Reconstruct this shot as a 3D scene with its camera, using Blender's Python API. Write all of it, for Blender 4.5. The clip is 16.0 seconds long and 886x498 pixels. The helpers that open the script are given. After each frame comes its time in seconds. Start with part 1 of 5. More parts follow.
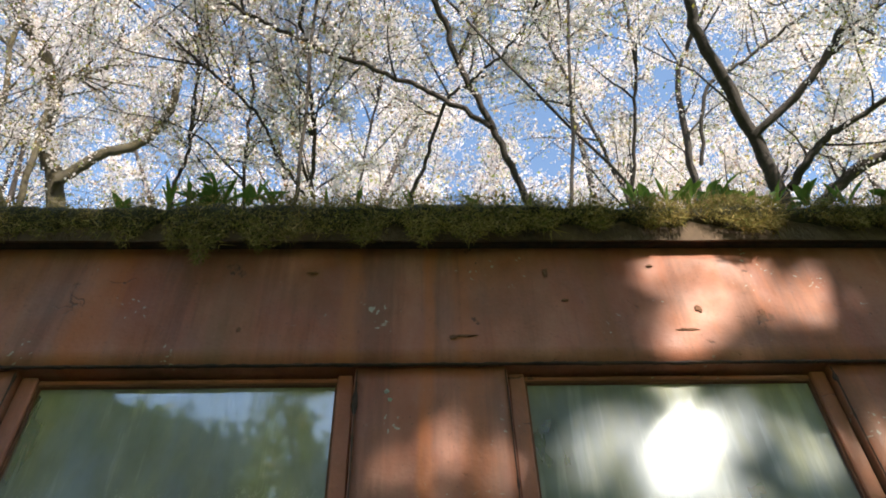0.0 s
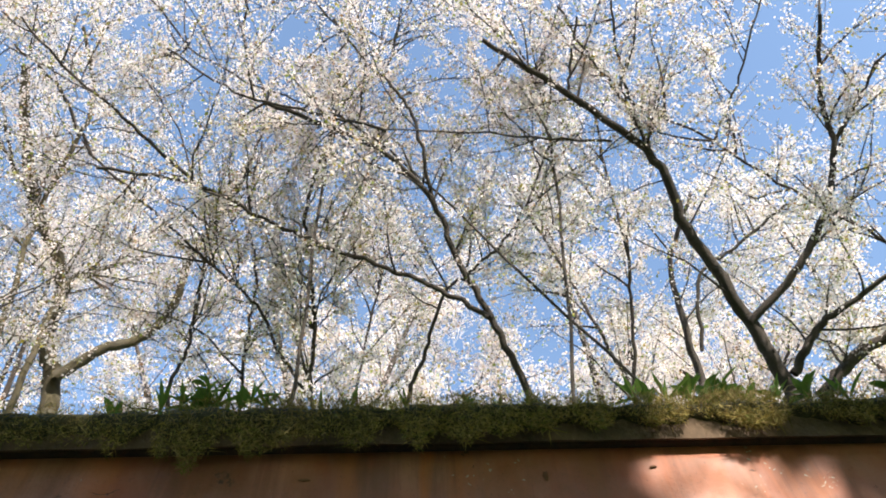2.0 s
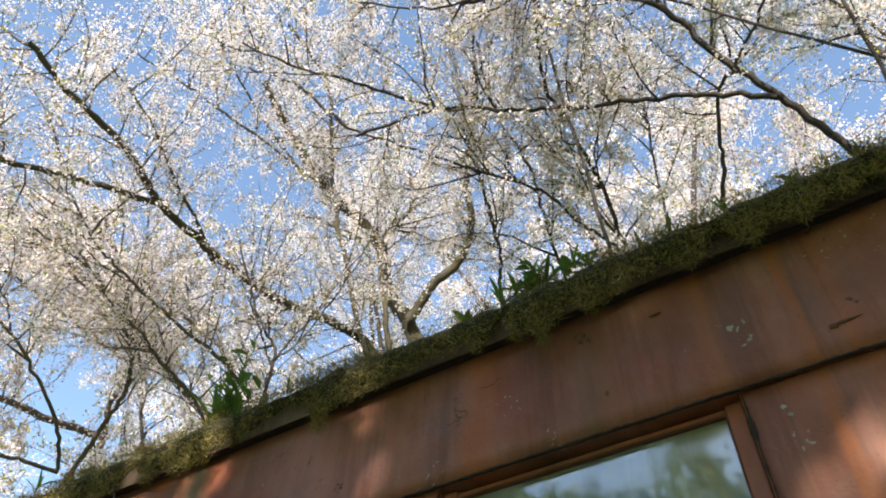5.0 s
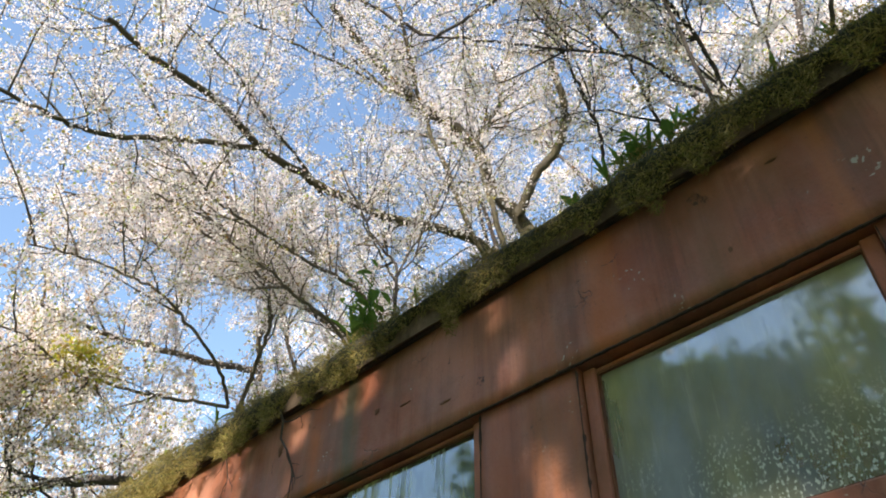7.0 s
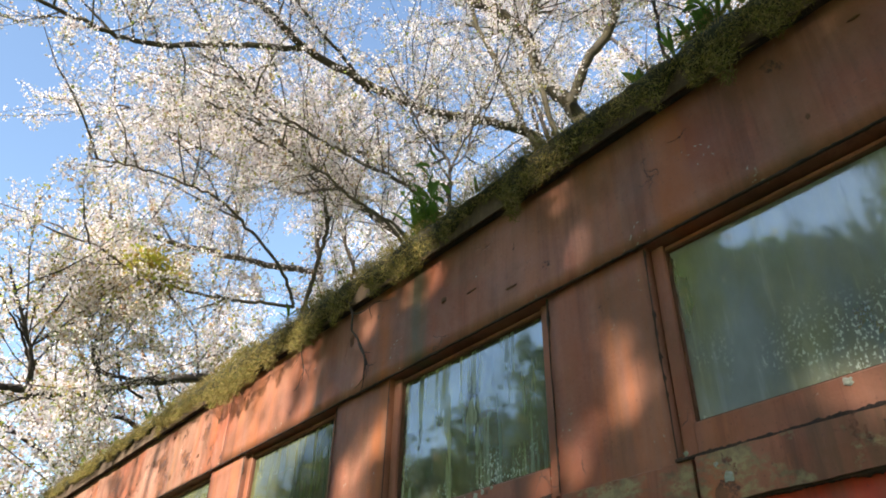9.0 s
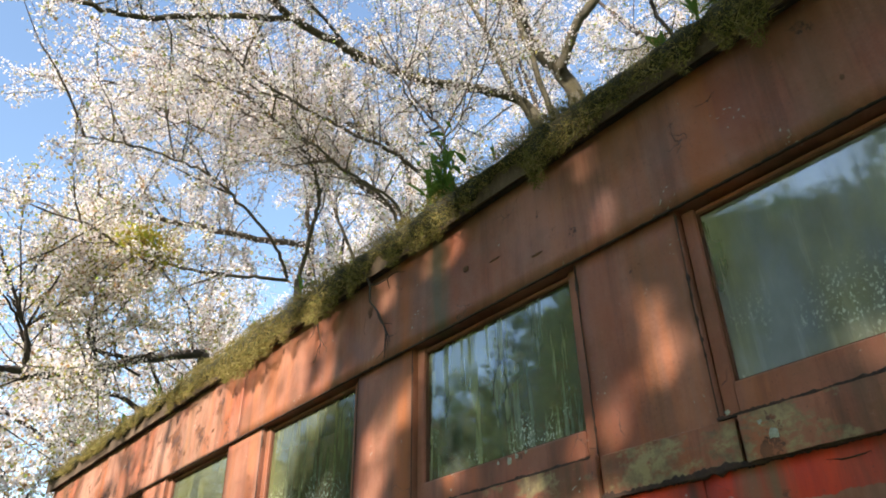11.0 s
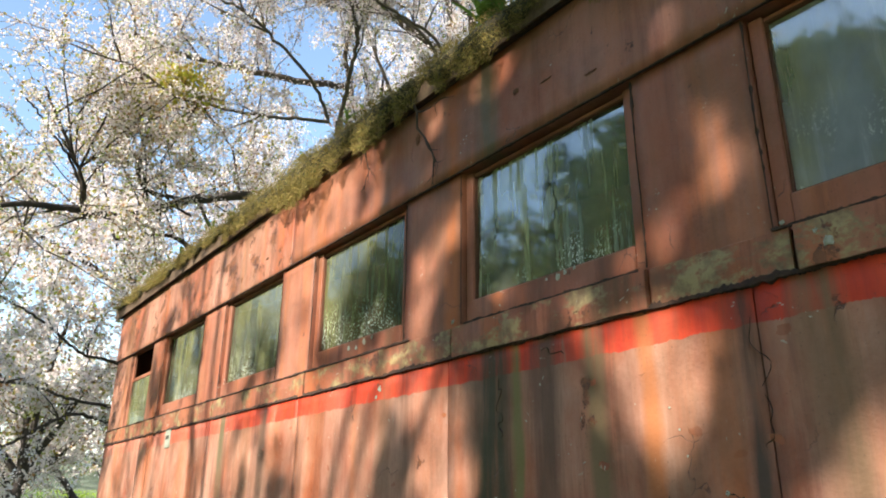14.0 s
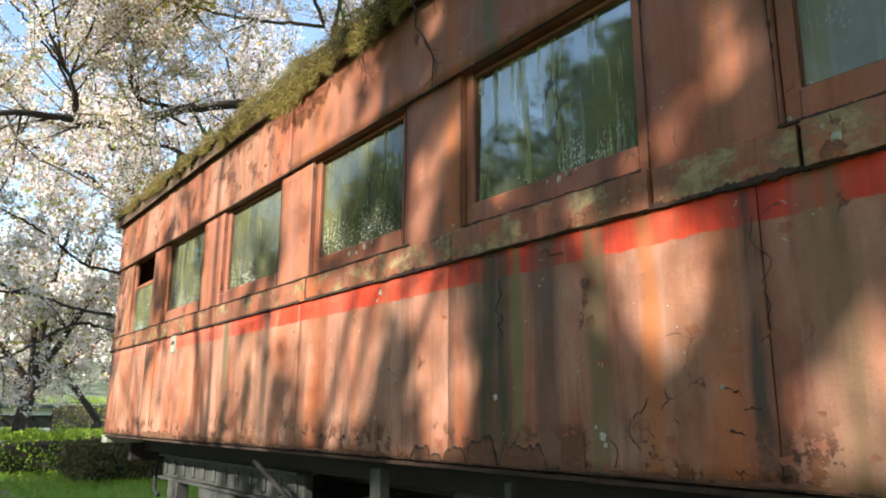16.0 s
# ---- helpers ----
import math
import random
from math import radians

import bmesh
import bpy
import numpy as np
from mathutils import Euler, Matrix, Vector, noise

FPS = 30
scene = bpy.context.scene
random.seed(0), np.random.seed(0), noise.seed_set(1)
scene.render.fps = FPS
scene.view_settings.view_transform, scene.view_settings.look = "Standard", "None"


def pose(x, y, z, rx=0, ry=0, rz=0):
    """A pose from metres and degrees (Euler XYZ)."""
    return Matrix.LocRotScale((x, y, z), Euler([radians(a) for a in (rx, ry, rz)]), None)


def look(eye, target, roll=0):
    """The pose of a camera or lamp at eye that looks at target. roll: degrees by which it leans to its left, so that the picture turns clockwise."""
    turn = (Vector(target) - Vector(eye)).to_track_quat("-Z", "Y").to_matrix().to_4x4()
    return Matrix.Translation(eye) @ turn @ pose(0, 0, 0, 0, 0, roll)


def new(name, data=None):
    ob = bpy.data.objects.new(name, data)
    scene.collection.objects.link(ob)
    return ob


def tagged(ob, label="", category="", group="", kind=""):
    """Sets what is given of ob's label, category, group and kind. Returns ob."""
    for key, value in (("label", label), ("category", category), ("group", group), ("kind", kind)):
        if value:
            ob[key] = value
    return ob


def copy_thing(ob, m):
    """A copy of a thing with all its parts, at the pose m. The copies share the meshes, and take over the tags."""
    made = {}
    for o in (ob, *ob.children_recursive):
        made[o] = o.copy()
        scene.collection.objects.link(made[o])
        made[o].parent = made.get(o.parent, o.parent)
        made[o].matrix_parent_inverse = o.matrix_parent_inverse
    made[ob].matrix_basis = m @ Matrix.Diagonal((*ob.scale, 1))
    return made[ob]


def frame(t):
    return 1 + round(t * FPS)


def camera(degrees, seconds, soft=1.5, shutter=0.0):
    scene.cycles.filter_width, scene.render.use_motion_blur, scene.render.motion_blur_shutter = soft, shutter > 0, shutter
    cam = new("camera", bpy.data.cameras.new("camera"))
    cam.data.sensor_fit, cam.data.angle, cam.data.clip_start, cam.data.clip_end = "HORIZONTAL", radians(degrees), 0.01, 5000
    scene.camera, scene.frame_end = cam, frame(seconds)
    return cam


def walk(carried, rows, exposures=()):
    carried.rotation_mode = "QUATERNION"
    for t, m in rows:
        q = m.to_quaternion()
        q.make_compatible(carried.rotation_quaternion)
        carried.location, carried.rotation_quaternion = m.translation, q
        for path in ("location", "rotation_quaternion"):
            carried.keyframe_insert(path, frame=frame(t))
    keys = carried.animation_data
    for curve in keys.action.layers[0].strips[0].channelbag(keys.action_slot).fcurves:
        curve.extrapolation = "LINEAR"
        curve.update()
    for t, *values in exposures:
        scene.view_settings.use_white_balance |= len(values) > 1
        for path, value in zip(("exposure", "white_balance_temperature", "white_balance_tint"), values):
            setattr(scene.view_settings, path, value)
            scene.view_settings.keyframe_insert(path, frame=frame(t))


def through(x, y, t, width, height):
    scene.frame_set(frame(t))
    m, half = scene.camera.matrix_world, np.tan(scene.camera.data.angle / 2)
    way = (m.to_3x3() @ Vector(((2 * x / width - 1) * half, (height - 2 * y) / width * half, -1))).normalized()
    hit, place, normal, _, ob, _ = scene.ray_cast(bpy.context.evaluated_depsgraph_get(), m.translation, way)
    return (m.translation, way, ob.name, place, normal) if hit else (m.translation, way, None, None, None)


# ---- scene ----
cam = camera(62.6, 16.0, soft=1.85, shutter=0.0)
PATH = [
    (0, (0.124, -1.815, 1.723), (0.197, -0.433, 3.167), -2.3),
    (0.5, (0.129, -1.826, 1.739), (0.221, -0.568, 3.291), -3.2),
    (1, (0.126, -1.832, 1.747), (0.197, -0.695, 3.391), -2.9),
    (1.5, (0.141, -1.849, 1.748), (0.206, -0.79, 3.443), -3.3),
    (2, (0.147, -1.856, 1.739), (0.219, -0.884, 3.486), -4.2),
    (2.5, (0.151, -1.857, 1.751), (0.217, -0.859, 3.483), -4.0),
    (3, (0.142, -1.842, 1.753), (0.168, -0.834, 3.48), -3.0),
    (3.5, (0.115, -1.821, 1.756), (0.105, -0.786, 3.468), -3.4),
    (4, (0.046, -1.803, 1.782), (-0.142, -0.697, 3.438), -3.3),
    (4.5, (0.116, -1.807, 1.734), (-0.38, -0.717, 3.336), 1.2),
    (7, (0.141, -1.825, 1.681), (-0.923, -0.802, 3.031), 1.1),
    (7.5, (0.126, -1.831, 1.674), (-1.039, -0.827, 2.953), 2.5),
    (8, (0.121, -1.83, 1.666), (-1.091, -0.824, 2.898), 2.8),
    (8.5, (0.112, -1.826, 1.655), (-1.157, -0.813, 2.822), 2.5),
    (11, (-0.011, -1.976, 1.648), (-1.301, -0.873, 2.705), -0.9),
    (11.5, (-0.026, -1.973, 1.636), (-1.352, -0.872, 2.65), -0.5),
    (12, (-0.036, -1.977, 1.626), (-1.396, -0.887, 2.607), -0.5),
    (12.5, (-0.037, -1.988, 1.606), (-1.432, -0.886, 2.523), -0.6),
    (13, (-0.043, -1.993, 1.585), (-1.478, -0.877, 2.42), -0.1),
    (13.5, (-0.06, -1.995, 1.561), (-1.534, -0.87, 2.312), 0.2),
    (14, (-0.069, -1.986, 1.55), (-1.569, -0.853, 2.232), 0.5),
    (14.5, (-0.076, -1.983, 1.538), (-1.593, -0.836, 2.16), 0.3),
    (15, (-0.086, -1.97, 1.532), (-1.621, -0.817, 2.092), 0.3),
    (15.5, (-0.09, -1.966, 1.526), (-1.63, -0.797, 2.039), 0.1),
    (16, (-0.093, -1.972, 1.52), (-1.645, -0.795, 1.97), 0.3),
]
walk(cam, [(t, look(eye, target, roll)) for t, eye, target, roll in PATH])

# ---- world and sun ----
SUN_WAY = Vector((0.330, -0.806, 0.490)).normalized()
world = bpy.data.worlds.new("sky")
scene.world = world
world.use_nodes = True
wn = world.node_tree
sky = wn.nodes.new("ShaderNodeTexSky")
sky.sky_type = 'NISHITA'
sky.sun_disc = False
sky.sun_elevation = math.asin(SUN_WAY.z)
sky.sun_rotation = math.atan2(SUN_WAY.x, SUN_WAY.y)
sky.air_density = 1.15
sky.dust_density = 0.5
sky.ozone_density = 1.1
wn.links.new(sky.outputs[0], wn.nodes["Background"].inputs[0])
wn.nodes["Background"].inputs[1].default_value = 0.15
sun = new("sun", bpy.data.lights.new("sun", 'SUN'))
sun.data.energy = 5.0
sun.data.angle = radians(0.53)
sun.data.color = (1.0, 0.93, 0.82)
sun.matrix_world = look(SUN_WAY * 30, (0, 0, 0))
scene.view_settings.exposure = 1.29
scene.view_settings.use_white_balance = True
scene.view_settings.white_balance_temperature = 6500


# ---- materials ----
def material(name, rough=0.8, metal=0.0):
    m = bpy.data.materials.new(name)
    m.use_nodes = True
    n = m.node_tree
    b = n.nodes["Principled BSDF"]
    b.inputs["Roughness"].default_value = rough
    b.inputs["Metallic"].default_value = metal
    return m, n, b


def node(n, kind, **values):
    x = n.nodes.new(kind)
    for key, v in values.items():
        if key in ("operation", "blend_type", "data_type", "noise_dimensions", "feature"):
            setattr(x, key, v)
        else:
            x.inputs[key.replace("_", " ")].default_value = v
    return x


def coords(n, scale=(1, 1, 1), shift=(0, 0, 0)):
    tc = n.nodes.new("ShaderNodeTexCoord")
    mp = n.nodes.new("ShaderNodeMapping")
    mp.inputs["Scale"].default_value = scale
    mp.inputs["Location"].default_value = shift
    n.links.new(tc.outputs["Object"], mp.inputs["Vector"])
    return mp.outputs[0]


def noise_of(n, scale, detail=4.0, stretch=(1, 1, 1), shift=(0, 0, 0), rough=0.6):
    x = node(n, "ShaderNodeTexNoise", Scale=scale, Detail=detail, Roughness=rough)
    n.links.new(coords(n, stretch, shift), x.inputs["Vector"])
    return x.outputs["Fac"]


def ramp(n, fac, lo, hi, a=0.0, b=1.0):
    x = n.nodes.new("ShaderNodeMapRange")
    for k, v in (("From Min", lo), ("From Max", hi), ("To Min", a), ("To Max", b)):
        x.inputs[k].default_value = v
    n.links.new(fac, x.inputs["Value"])
    return x.outputs[0]


def mixed(n, fac, a, b):
    x = n.nodes.new("ShaderNodeMix")
    x.data_type = 'RGBA'
    for side, v in ((0, fac), (6, a), (7, b)):
        if isinstance(v, (int, float)):
            x.inputs[side].default_value = v
        elif isinstance(v, tuple):
            x.inputs[side].default_value = (*v, 1)
        else:
            n.links.new(v, x.inputs[side])
    return x.outputs[2]


def times(n, a, b, op='MULTIPLY'):
    x = n.nodes.new("ShaderNodeMath")
    x.operation = op
    x.use_clamp = True
    for side, v in ((0, a), (1, b)):
        if isinstance(v, (int, float)):
            x.inputs[side].default_value = v
        else:
            n.links.new(v, x.inputs[side])
    return x.outputs[0]


def bumped(n, b, height, strength=0.4, distance=0.01):
    x = n.nodes.new("ShaderNodeBump")
    x.inputs["Strength"].default_value = strength
    x.inputs["Distance"].default_value = distance
    n.links.new(height, x.inputs["Height"])
    n.links.new(x.outputs[0], b.inputs["Normal"])


def height_of(n):
    tc = n.nodes.new("ShaderNodeTexCoord")
    sp = n.nodes.new("ShaderNodeSeparateXYZ")
    n.links.new(tc.outputs["Object"], sp.inputs[0])
    return sp.outputs[2]


def plain(name, colour, other=None, scale=8.0, rough=0.8, metal=0.0, bump=0.3, stretch=(1, 1, 1), dist=0.005):
    """Two tones mixed by a coarse and a fine noise, with fine relief."""
    m, n, b = material(name, rough, metal)
    other = other or tuple(c * 0.6 for c in colour)
    coarse = ramp(n, noise_of(n, scale, 5, stretch), 0.35, 0.65)
    fine = ramp(n, noise_of(n, scale * 9, 4, stretch, (3, 1, 7)), 0.3, 0.7)
    c = mixed(n, coarse, colour, other)
    c = mixed(n, times(n, fine, 0.45), c, tuple(v * 0.55 for v in colour))
    n.links.new(c, b.inputs["Base Color"])
    bumped(n, b, times(n, coarse, fine, 'ADD'), bump, dist)
    return m


def painted_steel(name, red_band=False, peeling=0.0, chalky=0.5, grime=0.5, lichen=0.0, stains=()):
    """Faded oxide-brown paint with rust runs, algae runs, cracks, bare patches and lichen spots."""
    m, n, b = material(name, 0.62)
    base = mixed(n, ramp(n, noise_of(n, 1.6, 6, (1, 1, 0.6)), 0.38, 0.62), (0.345, 0.100, 0.044), (0.23, 0.066, 0.033))
    chalk = ramp(n, noise_of(n, 2.4, 7, (1, 1, 0.45), (4, 0, 2), 0.65), 0.37, 0.60)
    base = mixed(n, times(n, chalk, chalky), base, (0.445, 0.247, 0.172))
    runs = ramp(n, noise_of(n, 4.2, 7, (1, 1, 0.045), (1.7, 0, 0), 0.65), 0.53, 0.65)
    base = mixed(n, times(n, runs, 0.45), base, (0.45, 0.125, 0.024))
    dark = ramp(n, noise_of(n, 6.0, 8, (1, 1, 0.055), (6.1, 0, 3), 0.7), 0.50, 0.63)
    base = mixed(n, times(n, dark, 0.35 + grime * 0.5), base, (0.085, 0.034, 0.020))
    algae = ramp(n, noise_of(n, 1.9, 8, (1, 1, 0.08), (11.3, 0, 1.5), 0.65), 0.54, 0.64)
    base = mixed(n, times(n, algae, 0.3 + grime * 0.7), base, (0.120, 0.070, 0.030))
    cloud = ramp(n, noise_of(n, 3.1, 7, (1, 1, 0.8), (5.5, 2, 9), 0.68), 0.47, 0.62)
    base = mixed(n, times(n, cloud, 0.42), base, (0.150, 0.074, 0.036))
    if red_band:
        z = height_of(n)
        edge = noise_of(n, 14.0, 4, (1, 1, 0.3))
        x = n.nodes.new("ShaderNodeMath")
        x.operation = 'ADD'
        n.links.new(z, x.inputs[0])
        n.links.new(ramp(n, edge, 0.3, 0.7, -0.008, 0.008), x.inputs[1])
        band = ramp(n, x.outputs[0], 2.081, 2.085)
        worn = ramp(n, noise_of(n, 3.6, 8, (1.8, 1, 0.3), (9, 0, 1), 0.7), 0.34, 0.42)
        red = mixed(n, ramp(n, noise_of(n, 9, 6, (2, 1, 0.35)), 0.35, 0.65), (0.66, 0.052, 0.010), (0.45, 0.034, 0.012))
        red = mixed(n, times(n, dark, 0.6), red, (0.12, 0.03, 0.02))
        red = mixed(n, times(n, algae, 0.6), red, (0.17, 0.09, 0.04))
        along = n.nodes.new("ShaderNodeSeparateXYZ")
        n.links.new(n.nodes.new("ShaderNodeTexCoord").outputs["Object"], along.inputs[0])
        thin = times(n, ramp(n, along.outputs[0], -7.0, -4.2, 0.22, 1.0), ramp(n, noise_of(n, 2.2, 6, (1, 1, 0.4), (3, 3, 3)), 0.36, 0.52, 0.7, 1.0))
        base = mixed(n, times(n, times(n, band, worn), thin), base, red)
    if stains:
        # long damp stain below a leaking joint
        tc = n.nodes.new("ShaderNodeTexCoord")
        sp = n.nodes.new("ShaderNodeSeparateXYZ")
        n.links.new(tc.outputs["Object"], sp.inputs[0])
        wob = ramp(n, noise_of(n, 3.0, 6, (1, 1, 0.25), (0, 3, 7)), 0.3, 0.7, -0.04, 0.04)
        for at, wide, tone in stains:
            d = n.nodes.new("ShaderNodeMath")
            d.operation = 'ADD'
            n.links.new(sp.outputs[0], d.inputs[0])
            n.links.new(wob, d.inputs[1])
            e = n.nodes.new("ShaderNodeMath")
            e.operation = 'SUBTRACT'
            e.inputs[1].default_value = at
            n.links.new(d.outputs[0], e.inputs[0])
            g = n.nodes.new("ShaderNodeMath")
            g.operation = 'ABSOLUTE'
            n.links.new(e.outputs[0], g.inputs[0])
            inside = ramp(n, g.outputs[0], wide * 1.5, wide * 0.5)
            fade = ramp(n, noise_of(n, 12, 6, (1, 1, 0.12), (at, 0, 0)), 0.36, 0.55, 0.42, 0.95)
            base = mixed(n, times(n, inside, fade), base, tone)
    if lichen:
        crust = ramp(n, noise_of(n, 4.0, 9, (1, 1, 1.5), (8, 1, 2), 0.75), 0.55 - lichen, 0.62 - lichen)
        tone = mixed(n, ramp(n, noise_of(n, 13, 5), 0.4, 0.6), (0.34, 0.28, 0.13), (0.13, 0.095, 0.05))
        base = mixed(n, times(n, crust, 0.85), base, tone)
    bare = ramp(n, noise_of(n, 4.5, 9, (1, 1, 0.8), (2, 5, 8), 0.74), 0.645 - peeling, 0.655 - peeling)
    if red_band:
        low = ramp(n, height_of(n), 1.57, 1.345, 0.0, 1.0)
        bare2 = ramp(n, noise_of(n, 5.5, 9, (1, 1, 0.9), (4, 5, 1), 0.72), 0.53, 0.54)
        bare = times(n, bare, times(n, bare2, ramp(n, low, 0.2, 0.5)), 'ADD')
    tone = mixed(n, ramp(n, noise_of(n, 22, 6), 0.4, 0.6), (0.085, 0.036, 0.022), (0.20, 0.075, 0.030))
    base = mixed(n, bare, base, tone)
    # hairline cracks, here and there
    warp = n.nodes.new("ShaderNodeVectorMath")
    warp.operation = 'ADD'
    nz = node(n, "ShaderNodeTexNoise", Scale=7.0, Detail=5.0)
    n.links.new(coords(n), nz.inputs["Vector"])
    n.links.new(coords(n, (1, 1, 1.2)), warp.inputs[0])
    half = n.nodes.new("ShaderNodeVectorMath")
    half.operation = 'SCALE'
    half.inputs["Scale"].default_value = 0.22
    n.links.new(nz.outputs["Color"], half.inputs[0])
    n.links.new(half.outputs[0], warp.inputs[1])
    vc = node(n, "ShaderNodeTexVoronoi", Scale=4.5, feature='DISTANCE_TO_EDGE')
    n.links.new(warp.outputs[0], vc.inputs["Vector"])
    crack = times(n, ramp(n, vc.outputs["Distance"], 0.013, 0.004), ramp(n, noise_of(n, 2.9, 4, (1, 1, 1), (1, 9, 4)), 0.60, 0.64))
    base = mixed(n, times(n, crack, 0.8), base, (0.075, 0.036, 0.025))
    vor = node(n, "ShaderNodeTexVoronoi", Scale=34.0)
    n.links.new(warp.outputs[0], vor.inputs["Vector"])
    spot = times(n, ramp(n, vor.outputs["Distance"], 0.24, 0.18), ramp(n, noise_of(n, 5.0, 4, (1, 1, 1), (5, 5, 5)), 0.60, 0.64))
    base = mixed(n, times(n, spot, 0.7), base, (0.42, 0.42, 0.34))
    speck = ramp(n, noise_of(n, 90.0, 3), 0.62, 0.72)
    base = mixed(n, times(n, speck, 0.4), base, (0.07, 0.038, 0.028))
    n.links.new(base, b.inputs["Base Color"])
    fine = noise_of(n, 60.0, 5)
    x = n.nodes.new("ShaderNodeMath")
    x.operation = 'SUBTRACT'
    n.links.new(times(n, fine, 0.45), x.inputs[0])
    n.links.new(times(n, bare, crack, 'ADD'), x.inputs[1])
    bumped(n, b, x.outputs[0], 0.7, 0.006)
    n.links.new(ramp(n, noise_of(n, 6, 4), 0.3, 0.7, 0.48, 0.8), b.inputs["Roughness"])
    return m


def leafy(name, colours, rough=0.6, through=0.35):
    """Small leaves or petals: colour by piece, some light passing through."""
    m, n, b = material(name, rough)
    g = n.nodes.new("ShaderNodeNewGeometry")
    r = n.nodes.new("ShaderNodeValToRGB")
    r.color_ramp.interpolation = 'CONSTANT'
    for i, (at, c) in enumerate(colours):
        e = r.color_ramp.elements[i] if i < 2 else r.color_ramp.elements.new(at)
        e.position, e.color = at, (*c, 1)
    n.links.new(g.outputs["Random Per Island"], r.inputs[0])
    n.links.new(r.outputs[0], b.inputs["Base Color"])
    b.inputs["Specular IOR Level"].default_value = 0.2
    t = n.nodes.new("ShaderNodeBsdfTranslucent")
    n.links.new(r.outputs[0], t.inputs[0])
    s = n.nodes.new("ShaderNodeMixShader")
    s.inputs[0].default_value = through
    n.links.new(b.outputs[0], s.inputs[1])
    n.links.new(t.outputs[0], s.inputs[2])
    n.links.new(s.outputs[0], n.nodes["Material Output"].inputs[0])
    return m


def dirty_glass(name, film_lo, film_hi, tone_a, tone_b, drips, crazed=0.0, gloss=0.52):
    """Window glass under a dusty film with algae and runs; the film's tones also paint reflections."""
    m, n, b = material(name, 0.03)
    b.inputs["Base Color"].default_value = (0.75, 0.8, 0.78, 1)
    b.inputs["Transmission Weight"].default_value = 1.0
    b.inputs["IOR"].default_value = 1.5
    gl = n.nodes.new("ShaderNodeBsdfGlossy")
    gl.inputs["Color"].default_value = (0.79, 0.83, 0.83, 1)
    gl.inputs["Roughness"].default_value = 0.045
    mix1 = n.nodes.new("ShaderNodeMixShader")
    mix1.inputs[0].default_value = gloss
    n.links.new(b.outputs[0], mix1.inputs[1])
    n.links.new(gl.outputs[0], mix1.inputs[2])
    dust_and_reflection, dn = n.nodes.new("ShaderNodeBsdfDiffuse"), None
    tone = mixed(n, ramp(n, noise_of(n, 4.5, 4, (1, 1, 0.35)), 0.38, 0.66), tone_a, tone_b)
    film = ramp(n, noise_of(n, 3.0, 5, (1, 1, 0.5), (1, 2, 3)), 0.3, 0.7, film_lo, film_hi)
    runs = ramp(n, noise_of(n, 26.0, 4, (1, 1, 0.09)), 0.52, 0.66, 0.0, drips)
    specks = ramp(n, noise_of(n, 105.0, 3, (1, 1, 0.7), (3, 3, 1)), 0.55, 0.62, 0.0, 0.9)
    low = times(n, ramp(n, height_of(n), 2.74, 2.48, 0.0, 1.0), ramp(n, noise_of(n, 3.3, 3, (1, 1, 0.6), (7, 2, 5)), 0.50, 0.60))
    tone = mixed(n, times(n, specks, low), tone, (0.62, 0.64, 0.56))
    if crazed:
        wob = node(n, "ShaderNodeTexNoise", Scale=9.0, Detail=4.0)
        n.links.new(coords(n), wob.inputs["Vector"])
        amount = n.nodes.new("ShaderNodeVectorMath")
        amount.operation = 'SCALE'
        amount.inputs["Scale"].default_value = 0.9
        n.links.new(wob.outputs["Color"], amount.inputs[0])
        bent = n.nodes.new("ShaderNodeVectorMath")
        bent.operation = 'ADD'
        n.links.new(coords(n, (15, 15, 4.5)), bent.inputs[0])
        n.links.new(amount.outputs[0], bent.inputs[1])
        cell = node(n, "ShaderNodeTexVoronoi", Scale=1.0, feature='DISTANCE_TO_EDGE')
        n.links.new(bent.outputs[0], cell.inputs["Vector"])
        line = times(n, ramp(n, cell.outputs["Distance"], 0.10, 0.03), ramp(n, noise_of(n, 4.0, 3, (1, 1, 0.5), (2, 7, 1)), 0.45, 0.58))
        tone = mixed(n, times(n, line, crazed), tone, (0.035, 0.045, 0.025))
    n.links.new(tone, dust_and_reflection.inputs[0])
    fac = times(n, times(n, film, runs, 'ADD'), times(n, specks, low), 'ADD')
    mix2 = n.nodes.new("ShaderNodeMixShader")
    n.links.new(fac, mix2.inputs[0])
    n.links.new(mix1.outputs[0], mix2.inputs[1])
    n.links.new(dust_and_reflection.outputs[0], mix2.inputs[2])
    n.links.new(mix2.outputs[0], n.nodes["Material Output"].inputs[0])
    return m


LOW_STAINS = ((-2.35, 0.115, (0.040, 0.042, 0.020)), (-2.20, 0.03, (0.17, 0.15, 0.05)), (-1.19, 0.035, (0.050, 0.030, 0.022)), (-4.6, 0.07, (0.10, 0.055, 0.035)), (-5.3, 0.05, (0.12, 0.10, 0.05)), (-1.58, 0.030, (0.36, 0.125, 0.042)), (-1.80, 0.05, (0.17, 0.115, 0.055)), (-2.03, 0.05, (0.13, 0.070, 0.045)), (-0.98, 0.05, (0.20, 0.115, 0.06)))
TOP_STAINS = ((0.14, 0.020, (0.42, 0.125, 0.035)), (-0.10, 0.025, (0.33, 0.11, 0.04)), (-2.35, 0.07, (0.13, 0.10, 0.055)), (-2.62, 0.05, (0.37, 0.115, 0.035)), (-3.3, 0.04, (0.30, 0.10, 0.045)), (0.72, 0.03, (0.24, 0.09, 0.04)))
